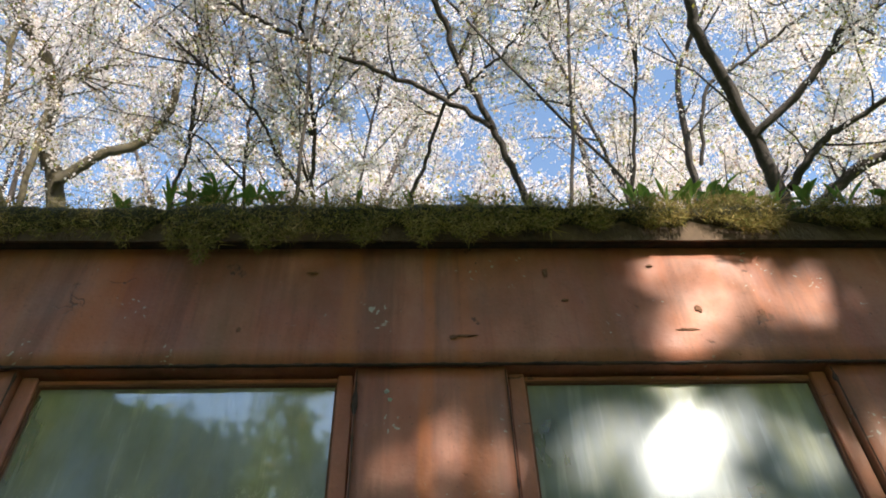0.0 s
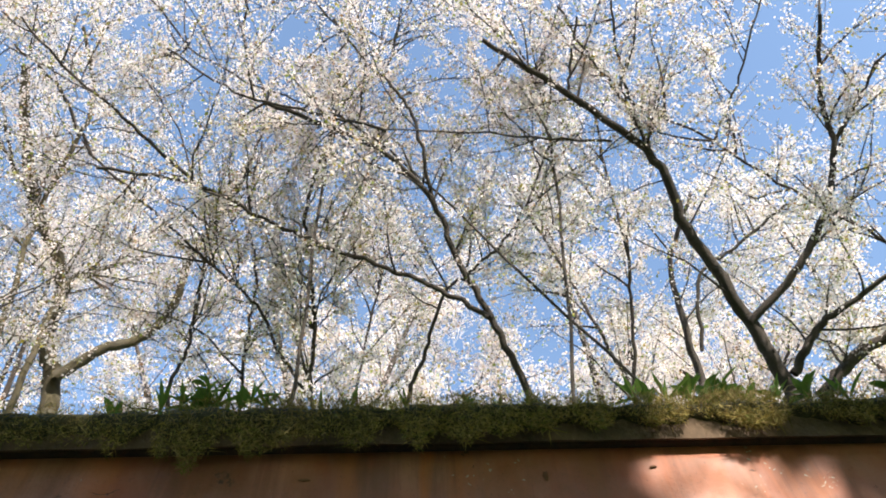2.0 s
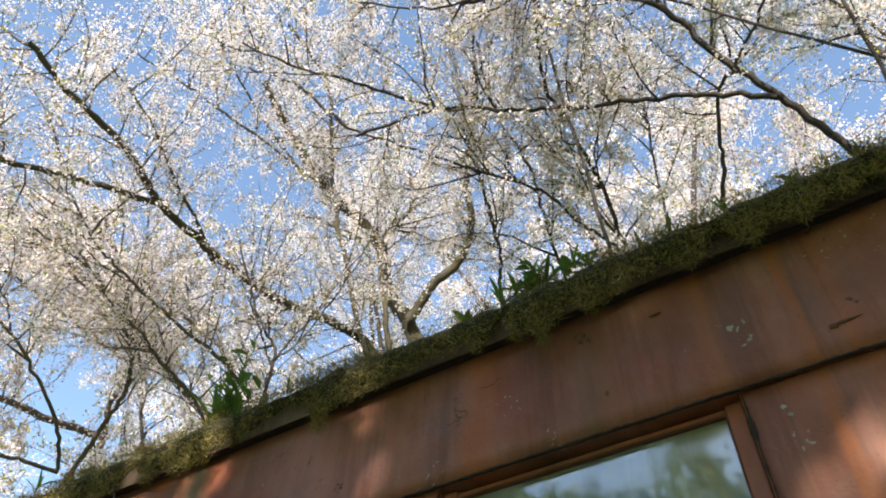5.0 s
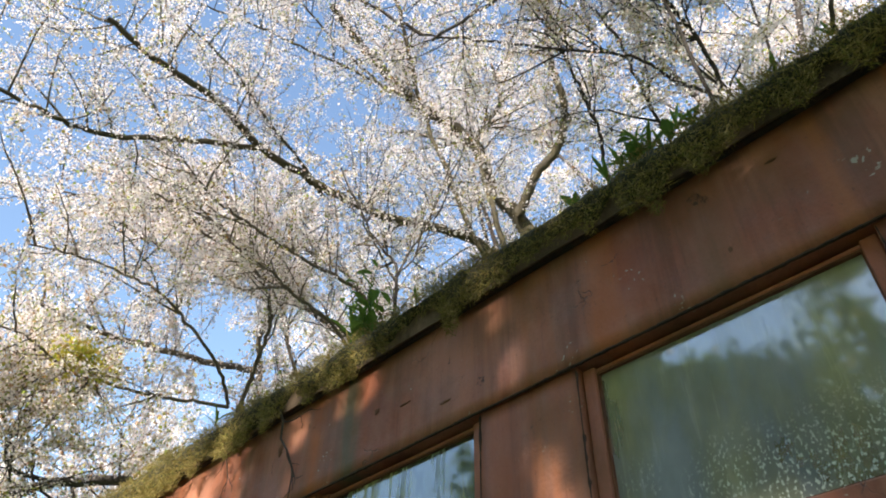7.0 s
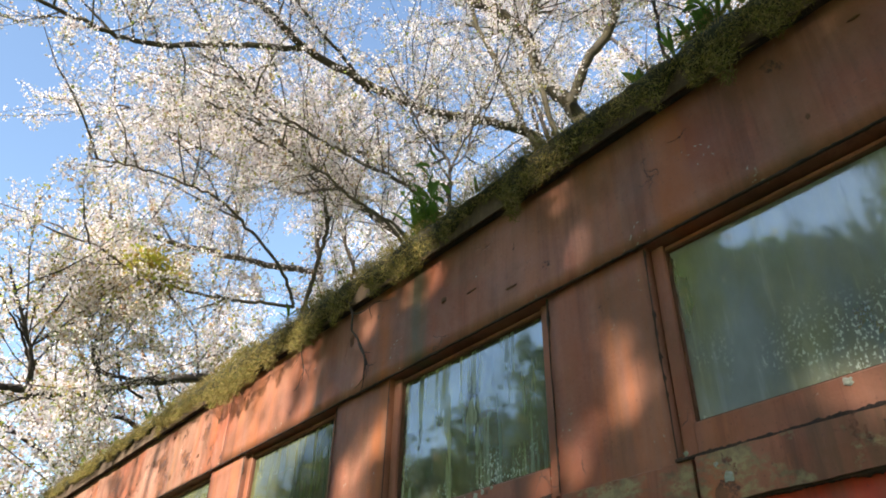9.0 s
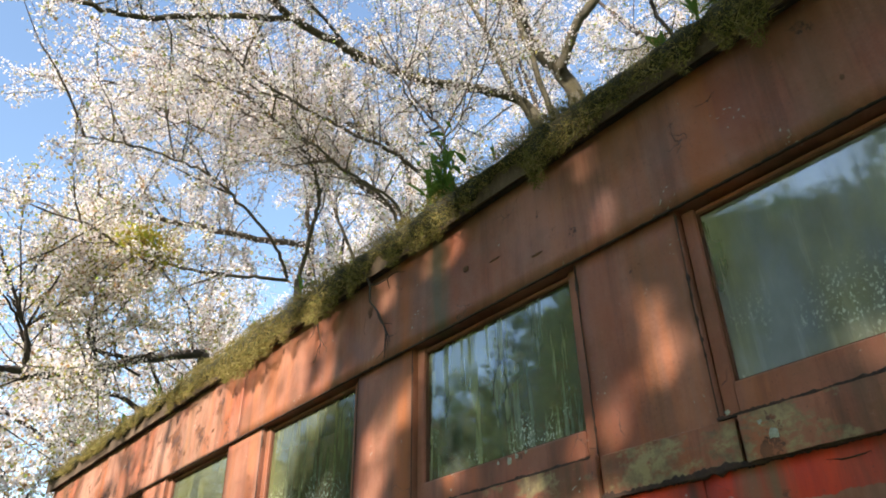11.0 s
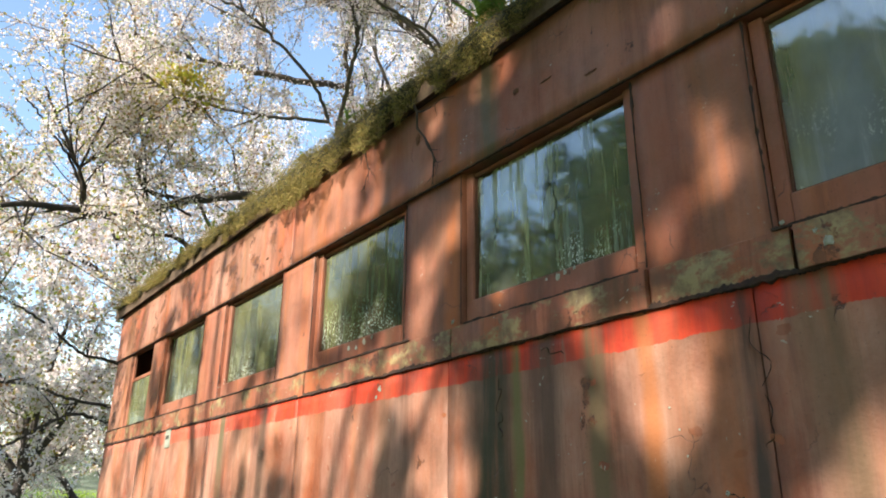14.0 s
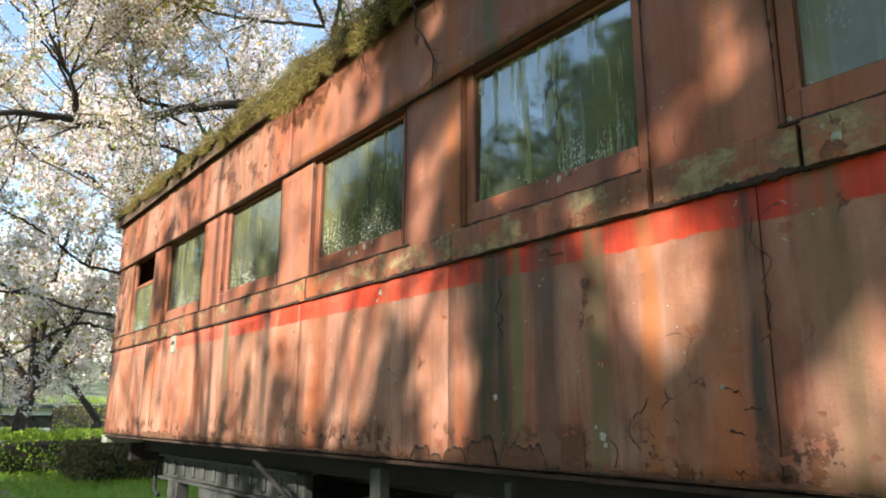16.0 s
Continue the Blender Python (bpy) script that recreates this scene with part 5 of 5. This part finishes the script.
SPREADING = [
    (0.075, 0.030, [(-10.83, 3.69, 8.42), (-10.25, 3.52, 8.95), (-9.65, 3.31, 9.43), (-9.25, 2.95, 9.72), (-9.01, 2.40, 9.90), (-8.80, 1.66, 10.08), (-8.61, 0.94, 10.17)]),
    (0.060, 0.022, [(-10.91, 3.50, 8.44), (-10.51, 2.95, 8.80), (-10.22, 2.12, 9.10), (-9.95, 1.39, 9.24), (-9.78, 0.72, 9.15), (-9.66, -0.08, 8.97), (-9.55, -0.76, 8.69)]),
    (0.060, 0.022, [(-10.77, 3.44, 8.30), (-10.76, 2.68, 8.09), (-10.69, 1.95, 7.88), (-10.58, 1.15, 7.73), (-10.36, 0.60, 7.56), (-10.03, -0.10, 7.60), (-9.76, -0.93, 7.47)]),
    (0.030, 0.014, [(-9.95, 1.39, 9.24), (-9.63, 0.99, 9.36), (-9.35, 0.43, 9.45), (-9.15, -0.08, 9.40)]),
    (0.030, 0.014, [(-9.22, 2.93, 9.69), (-8.64, 2.77, 10.10), (-8.09, 2.83, 10.31), (-7.59, 2.92, 10.43)]),
]
SLANTING = [
    (0.060, 0.022, [(-7.72, 4.34, 9.20), (-7.65, 3.70, 9.35), (-7.68, 3.01, 9.39), (-7.71, 2.24, 9.42), (-7.70, 1.39, 9.46), (-7.57, 0.83, 9.44), (-7.31, 0.19, 9.53)]),
    (0.055, 0.020, [(-8.58, 4.36, 9.07), (-8.52, 3.66, 9.27), (-8.49, 2.97, 9.36), (-8.35, 2.46, 9.41), (-8.26, 1.98, 9.36), (-8.14, 1.04, 9.52), (-8.13, 0.21, 9.41)]),
    (0.040, 0.016, [(-7.25, 4.19, 8.98), (-6.90, 3.91, 9.22), (-6.44, 3.75, 9.44), (-5.93, 3.64, 9.63), (-5.19, 3.40, 10.03)]),
    (0.034, 0.014, [(-7.02, 4.01, 9.34), (-6.86, 3.51, 9.55), (-6.69, 3.00, 9.72), (-6.36, 2.59, 9.94)]),
]
LOW_TWIGS = [
    (0.034, 0.013, [(-11.86, -0.14, 5.90), (-11.53, -0.27, 6.17), (-11.19, -0.60, 6.51), (-10.86, -1.01, 6.79), (-10.57, -1.31, 6.92)]),
    (0.030, 0.012, [(-12.52, 0.95, 6.54), (-12.08, 0.70, 6.94), (-11.70, 0.33, 7.20), (-11.33, -0.09, 7.42)]),
    (0.030, 0.012, [(-12.70, 1.43, 6.61), (-12.34, 1.16, 6.85), (-11.96, 0.94, 7.07), (-11.46, 0.94, 7.40)]),
    (0.030, 0.012, [(-12.83, 1.81, 6.68), (-12.64, 0.94, 6.89), (-12.25, 0.58, 7.21), (-11.79, 0.61, 7.44)]),
    (0.034, 0.012, [(-11.90, -0.09, 5.95), (-11.49, -0.25, 6.23), (-11.09, -0.54, 6.48), (-10.74, -0.82, 6.59)]),
]
DIM_BOUGHS = [
    (0.070, 0.026, [(-18.97, 2.53, 3.48), (-18.75, 1.64, 3.63), (-18.52, 0.98, 3.33), (-18.26, 0.38, 2.89), (-18.00, -0.43, 2.48)]),
    (0.060, 0.024, [(-18.46, 2.33, 3.82), (-18.26, 1.40, 3.87), (-17.99, 0.53, 4.05), (-17.70, -0.25, 4.05), (-17.37, -0.89, 4.11)]),
    (0.060, 0.022, [(-17.85, 2.13, 4.73), (-17.62, 1.29, 4.81), (-17.27, 0.56, 5.19), (-16.92, -0.11, 5.44), (-16.54, -0.88, 5.69)]),
]


def under(limbs, dx=0.0, dy=0.0):
    x, y, z = limbs[0][2][0]
    if -30 < x < -8:
        y = max(y, -0.27 * x)
    return (x + dx, max(y + dy, 3.4), 0.0)


counts = []
for limbs, label, kw in (
    (DARK_FORK + DARK_FORK_MORE + OVERHEAD_C, "white-blossomed cherry tree with a dark forked trunk", dict(slim=0.66)),
    (ARCHED + OVERHEAD_A, "slim white-blossomed cherry tree with arching limbs", dict(branch=2.8)),
    (STEMS_A, "thin-stemmed white-blossomed cherry tree", dict(branch=3.2)),
    (STEMS_B + OVERHEAD_B, "thin-stemmed white-blossomed cherry tree with yellow-green young leaves", dict(branch=2.6, flowers=14, leaf_share=0.2)),
    (STEMS_C, "pale thin-stemmed cherry tree in white blossom", dict(branch=3.4, flowers=18)),
    (STEMS_D, "slim cherry tree in white blossom", dict(branch=3.4, flowers=18)),
    (MOSSY + MOSSY_LONG + MOSSY_SHOOTS, "white-blossomed cherry tree with moss on its fork", dict(branch=3.5, bark=MOSSY_BARK, flowers=20, slim=0.95)),
    (BEHIND_A + BEHIND_C, "tall cherry tree in white blossom", dict(branch=3.5, bark=SUNLIT_BARK, flowers=19, size=0.043, slim=0.8)),
    (BEHIND_B, "spreading cherry tree in white blossom", dict(branch=4.2, bark=SUNLIT_BARK, flowers=18, size=0.047, slim=0.8, leaf_share=0.1)),
    (SAPLING, "bushy young cherry tree with few blossoms", dict(branch=4.0, flowers=5, reach=(0.4, 1.1), slim=0.5)),
    (LOW_BOUGH + LOW_TWIGS, "cherry tree with a long low bough in blossom", dict(bare=5, branch=4.6, flowers=24, size=0.045, leaf_share=0.24, reach=(0.9, 2.9))),
    (LOW_BOUGH_B + DIM_BOUGHS, "cherry tree in white blossom beyond the carriage end", dict(bare=3, branch=6.0, flowers=14, size=0.075, reach=(1.0, 2.8))),
    (FAR_BOUGH, "distant cherry tree in white blossom", dict(branch=6.0, flowers=12, size=0.10, reach=(1.5, 4.0))),
    (SPREADING, "wide cherry tree with arching limbs in white blossom", dict(branch=3.4, bark=SUNLIT_BARK, flowers=11, size=0.043, slim=0.58)),
    (SLANTING, "cherry tree with long slanting limbs in white blossom", dict(branch=3.2, bark=SUNLIT_BARK, flowers=11, size=0.040, slim=0.62)),
    (PARK_A, "old park cherry tree with a thick dark trunk", dict(branch=6.0, flowers=9, size=0.10, reach=(1.5, 4.5), trunk_r=0.36, leaf_share=0.15)),
    (PARK_B, "park cherry tree with a leaning trunk", dict(branch=7.0, flowers=9, size=0.11, reach=(1.5, 5.0), leaf_share=0.15)),
):
    counts.append(tree(under(limbs), limbs, label, **kw)[1])


def leaf_tuft(at, radius, n, owner):
    """A dense tuft of yellow-green young leaves on a bough."""
    p = np.array(at) + rng.normal(0, radius, (n, 3)) * [1, 1, 0.7]
    tagged(part("leaf_tuft", petals("leaf_tuft", p, 0.055, YOUNG, 1.6), None, owner, "tuft of yellow-green young leaves"), kind="stuff")


for owner in [ob for ob in bpy.data.objects if str(ob.get("label", "")).startswith("wide cherry tree with arching")]:
    leaf_tuft((-10.25, 0.65, 7.80), 0.18, 620, owner)
    leaf_tuft((-10.30, 1.07, 7.73), 0.14, 160, owner)


def free_tree(x, y, fork, height, width, label, n=7, thick=0.13, **kw):
    """A tree whose limbs spread by chance from one fork."""
    limbs = []
    start = np.array([x, y, fork])
    for k in range(n):
        a = 2 * math.pi * k / n + rng.uniform(-0.4, 0.4)
        reach = width * rng.uniform(0.6, 1.0)
        end = np.array([x + reach * math.cos(a), y + reach * math.sin(a), fork + (height - fork) * rng.uniform(0.55, 1.0)])
        mid = start + (end - start) * [0.4, 0.4, 0.55] + rng.normal(0, 0.3, 3)
        limbs.append((thick, thick * 0.3, [tuple(start), tuple(mid), tuple(end)]))
    return tree((x, y, 0), limbs, label, **kw)[1]


# trees of the wood behind the carriage
for x, y, fork, h, w in ((-2.6, 8.8, 7.0, 17.0, 4.8), (3.8, 9.4, 7.0, 17.5, 4.8), (10.0, 8.5, 6.0, 17.0, 5.0), (-9.0, 10.5, 7.0, 17.0, 5.0), (-18.5, 9.0, 4.0, 15.0, 5.5), (0.8, 13.0, 8.0, 20.0, 5.5)):
    counts.append(free_tree(x, y, fork, h, w, "tall wild cherry in white blossom behind the carriage", branch=3.2, flowers=20, size=0.056, reach=(1.2, 3.2), spread=0.22))
for x, y, fork, h, w in ((-27.0, 9.0, 2.5, 9.5, 5.0), (-22.0, 5.5, 3.0, 9.0, 4.0), (-25.0, 1.6, 2.4, 8.0, 4.0), (-40.0, -2.0, 2.2, 9.0, 6.0), (-45.0, 9.0, 2.2, 10.0, 6.0), (-30.0, -8.0, 2.2, 9.0, 5.0)):
    counts.append(free_tree(x, y, fork, h, w, "park cherry tree in full white blossom", branch=2.2, flowers=8, size=0.11, reach=(1.5, 3.5), spread=0.3, leaf_share=0.2))

for x, y, fork, h, w in ((-15.5, 5.5, 3.5, 10.5, 4.6), (-13.0, 8.5, 4.5, 12.0, 4.4)):
    counts.append(free_tree(x, y, fork, h, w, "cherry tree in white blossom with some young leaves", thick=0.09, branch=3.4, flowers=11, size=0.07, reach=(1.0, 2.8), spread=0.18, leaf_share=0.15))

# trees out of view across the path; crowns gapped at set spots to dapple the carriage
GAPS = ((1.03, 3.48, 0.19), (0.97, 3.30, 0.15), (1.26, 3.47, 0.11), (1.42, 3.32, 0.14), (1.62, 3.34, 0.09), (0.27, 2.86, 0.18), (0.09, 2.72, 0.17), (0.20, 2.72, 0.13), (0.05, 3.56, 0.06), (1.45, 2.84, 0.17), (0.90, 2.82, 0.27), (0.80, 2.76, 0.19),
        (-1.05, 3.76, 0.15), (-0.3, 3.76, 0.13), (1.25, 3.75, 0.33), (-2.5, 3.76, 0.23), (-1.45, 3.56, 0.13), (-1.30, 3.16, 0.13), (-1.16, 2.70, 0.14), (-1.20, 2.58, 0.15), (-1.50, 2.50, 0.10), (-0.55, 2.38, 0.14), (-0.80, 2.36, 0.11), (-0.3, 2.42, 0.11), (-2.74, 2.72, 0.14), (-2.87, 2.40, 0.14), (-2.78, 3.54, 0.13), (-2.2, 3.50, 0.10),
        (-1.51, 1.84, 0.20), (-1.53, 1.98, 0.13), (-2.79, 1.95, 0.28), (-2.72, 1.66, 0.24), (-0.92, 1.72, 0.17), (-1.03, 1.52, 0.15), (-0.98, 1.38, 0.14), (-1.75, 2.12, 0.13), (-1.85, 1.85, 0.10), (-3.5, 1.95, 0.32))
SHADES = ((-0.95, 1.95, 0.14), (-3.11, 1.62, 0.22), (-4.34, 1.85, 0.16), (-4.9, 1.68, 0.16), (-3.45, 2.75, 0.2), (-3.1, 3.3, 0.18), (-3.9, 3.2, 0.12), (-1.16, 1.82, 0.15), (-1.25, 1.66, 0.12), (-1.75, 1.60, 0.15), (-2.05, 1.75, 0.15), (-0.9, 3.45, 0.25), (-4.4, 2.6, 0.2))


def light_gate(p):
    """Which pieces of a crown stay: the rest are left out so that chosen spots of the carriage are sunlit."""
    s = -p[:, 1] / -SUN_WAY.y
    x = p[:, 0] - s * SUN_WAY.x
    z = p[:, 2] - s * SUN_WAY.z
    light = np.zeros(len(p))
    for k, (a, b) in enumerate(zip(x, z)):
        wa = a + 0.16 * noise.noise((a * 4, b * 4, 1.0)) + 0.09 * noise.noise((a * 11, b * 11, 4.0))
        wb = b + 0.16 * noise.noise((a * 4, b * 4, 6.0)) + 0.09 * noise.noise((a * 11, b * 11, 9.0))
        v = 0.75 * noise.noise((a * 1.9, b * 1.5, 3.3)) + 0.5 * noise.noise((a * 5, b * 5, 8.1)) + 0.35 * noise.noise((a * 12, b * 9, 2.2))
        for gx, gz, gr in GAPS:
            v += 1.3 * math.exp(-((wa - gx) ** 2 + (wb - gz) ** 2) / (gr * gr))
        for gx, gz, gr in SHADES:
            v -= 0.8 * math.exp(-((wa - gx) ** 2 + (wb - gz) ** 2) / (gr * gr))
        light[k] = v
    share = np.interp(x, (-7.0, -4.2, -3.0, -2.5, -2.0, -1.0, -0.3, 0.6, 1.1, 2.0), (-0.50, -0.20, 0.02, 0.20, 0.40, 0.55, 0.66, 0.66, 0.56, 0.50))
    share -= np.interp(z, (2.0, 2.4), (0.03, 0.0))
    keep = light + rng.normal(0, 0.20, len(p)) < share
    return (keep | (x < -9.2) | (z < 0) | (z > 4.0)) & ~((x > -15.0) & (x < -7.0) & (z > 4.0))


for x, y, fork, h, w, n in ((4.0, -9.5, 4.0, 12.5, 4.4, 11), (-0.6, -10.5, 4.0, 13.0, 4.6, 11), (-5.5, -12.0, 3.5, 12.0, 4.6, 10)):
    counts.append(free_tree(x, y, fork, h, w, "leafy tree in young green leaf across the path, out of view, shading the carriage", n, thick=0.055, branch=4.2, flowers=11, size=0.12, mat=CANOPY, reach=(0.8, 2.2), spread=0.22, leaf_share=0.08, gate=light_gate))
for x, y, fork, h, w in ((-11.5, -13.5, 2.5, 9.6, 4.8), (-10.0, -9.5, 2.0, 6.3, 3.2), (-18.5, -14.0, 2.0, 7.5, 4.2), (10.5, -12.0, 3.0, 11.0, 4.5), (-24.0, -17.0, 2.5, 11.0, 5.0), (-31.0, -12.0, 2.0, 9.0, 4.5), (-22.5, -14.0, 2.0, 10.0, 3.6)):
    counts.append(free_tree(x, y, fork, h, w, "green-leaved tree across the path", 7, branch=3.0, flowers=7, size=0.16, mat=CANOPY, reach=(1.0, 2.6), spread=0.25, leaf_share=0.1, gate=light_gate))
# out of view; added to hold back sky light and show in the windows
for x, y, h in ((14.5, -11.0, 12.0), (7.0, -16.5, 11.0), (1.0, -17.5, 11.5), (-6.5, -18.5, 15.5), (-13.5, -20.0, 14.0), (-30.0, -18.0, 10.0), (20.0, -16.0, 12.0)):
    counts.append(free_tree(x, y, 3.0, h, 5.2, "tall green-leaved tree out of view, added across the path to block sky light", 8, branch=2.6, flowers=8, size=0.26, mat=CANOPY, reach=(1.2, 3.0), spread=0.35, leaf_share=0.05, gate=light_gate))


# ---- ground and surroundings ----
bm = bmesh.new()
axis = [math.copysign(abs(k) ** 2.2 * 0.02 + abs(k) * 0.5, k) for k in range(-45, 46)]
grid = [[bm.verts.new((x - 8, y, -0.03 + 0.05 * noise.noise((x * 0.4, y * 0.4, 0)) - (0.04 if -3 < y < 4 else 0))) for x in axis] for y in axis]
for a, b in zip(grid, grid[1:]):
    for i in range(len(axis) - 1):
        f = bm.faces.new((a[i], a[i + 1], b[i + 1], b[i]))
        f.smooth = True
tagged(part("ground", bm, GRASS_SOIL), "mown green meadow round the carriage", "ground", kind="structure")
tagged(part("track_bed", block(-14, 14, -0.1, 2.9, -0.12, 0.02, 0.02), BALLAST), "stone ballast under the carriage", "track bed", kind="structure")
tagged(part("path", block(-70, -16.2, -0.55, 0.4, -0.10, 0.026, 0.01), BOUNCE_EARTH), "pale apron of the path by the meadow", "path", kind="structure")
# ground out of view, made pale and warm to bounce light up
tagged(part("path", block(-70, 14, -3.6, -0.55, -0.10, 0.03, 0.01), BOUNCE_EARTH), "unseen path beside the carriage, pale to bounce warm light", "path", kind="structure")
for y in (0.83, 1.93):
    bm = block(-12, 12, y - 0.03, y + 0.03, 0.06, 0.12, 0.005)
    block(-12, 12, y - 0.055, y + 0.055, 0.02, 0.032, 0, bm)
    block(-12, 12, y - 0.008, y + 0.008, 0.032, 0.06, 0, bm)
    tagged(part("rail", bm, RUST), "rusty steel rail under the carriage", "rail", "rails")
sleeper = tagged(part("sleeper", block(-0.1, 0.1, 0.3, 2.5, -0.10, 0.028, 0.008), TIMBER), "grey weathered timber railway sleeper", "sleeper", "sleepers under the carriage")
sleeper.location.x = -11.5
for k in range(1, 36):
    copy_thing(sleeper, pose(-11.5 + 0.66 * k, 0, 0))

# grass blades between the carriage end and the hedge
N = 60000
x = -9.0 - rng.uniform(0, 1, N) ** 1.3 * 26
y = rng.uniform(-0.4, 9.0, N)
root = np.stack([x, y, np.full(N, -0.02)], 1)
root[:, 2] += 0.04
grow = unit(rng.normal(0, 0.35, (N, 3)) + [0, 0, 1])
ln = rng.uniform(0.05, 0.16, N)[:, None]
side = unit(np.cross(grow, rng.normal(size=(N, 3)))) * rng.uniform(0.004, 0.010, (N, 1))
verts = np.stack([root - side, root + side, root + grow * ln], 1).reshape(-1, 3)
tagged(part("grass", mesh_of("grass", verts, np.arange(3 * N).reshape(-1, 3), BLADES)), "fresh green grass in sunlight", "grass", kind="stuff")


def hedge(x0, x1, y0, y1, h, mat, label, n):
    u = rng.uniform(-1, 1, (n, 3))
    big = np.abs(u).max(1, keepdims=True)
    u = u / big * rng.uniform(0.75, 1.0, (n, 1))
    p = np.stack([(x0 + x1) / 2 + u[:, 0] * (x1 - x0) / 2, (y0 + y1) / 2 + u[:, 1] * (y1 - y0) / 2, h / 2 + u[:, 2] * h / 2], 1)
    p[:, 2] += 0.12 * np.array([noise.noise(q * 1.3) for q in p])
    ob = holder("hedge", label, "hedge", ((x0 + x1) / 2, (y0 + y1) / 2, 0))
    tagged(part("leaves", petals("leaves", p, 0.075, mat, 1.2), None, ob), kind="stuff")
    bm = block(x0 + 0.25, x1 - 0.25, y0 + 0.2, y1 - 0.2, 0.0, h * 0.8, 0.1)
    part("woody_core", bm, BARK, ob)


hedge(-34, -22.5, -1.2, 2.6, 1.05, HEDGE, "clipped hedge with bright green new leaves", 26000)
hedge(-21.5, -18.8, 1.9, 6.5, 0.92, BROWN_HEDGE, "low clipped hedge with brownish leaves", 16000)
hedge(-36, -24, 4.2, 8.0, 1.0, HEDGE, "clipped hedge with bright green leaves", 16000)


def shed(x, y, w, d, h):
    s = holder("white_building", "low white-walled building with a pale roof beyond the hedge", "building", (x, y, 0))
    part("wall", block(x - d / 2, x + d / 2, y - w / 2, y + w / 2, 0, h, 0.02), PLASTER, s)
    bm = block(x - d / 2 - 0.4, x + d / 2 + 0.4, y - w / 2 - 0.4, y + w / 2 + 0.4, h, h + 0.18, 0.03)
    part("roof", bm, GREY_STEEL, s)
    for k in range(3):
        yy = y - w / 3 + w / 3 * k
        part("window", block(x + d / 2 - 0.02, x + d / 2 + 0.012, yy - 0.5, yy + 0.5, h * 0.45, h * 0.8, 0.005), DARK_STEEL, s)


shed(-47, 4.4, 2.6, 3, 1.9)
hedge(-53, -50.5, -6, 16, 2.7, HEDGE, "tall sunlit green shrubs at the edge of the park", 22000)

# wooded slope far behind
bm = bmesh.new()
rows = []
for k in range(61):
    a = math.pi * 2 * k / 60
    row = []
    for j in range(7):
        r = 95 + 14 * j
        row.append(bm.verts.new((r * math.cos(a) - 8, r * math.sin(a), -0.2 + 2.4 * j + 3.0 * noise.noise((k * 0.9, j, 1)) * (j > 0))))
    rows.append(row)
for p, q in zip(rows, rows[1:]):
    for j in range(6):
        bm.faces.new((p[j], q[j], q[j + 1], p[j + 1]))
bmesh.ops.recalc_face_normals(bm, faces=bm.faces)
tagged(part("backdrop", bm, FAR_WOOD), "far wooded hillside", "hillside", kind="structure")
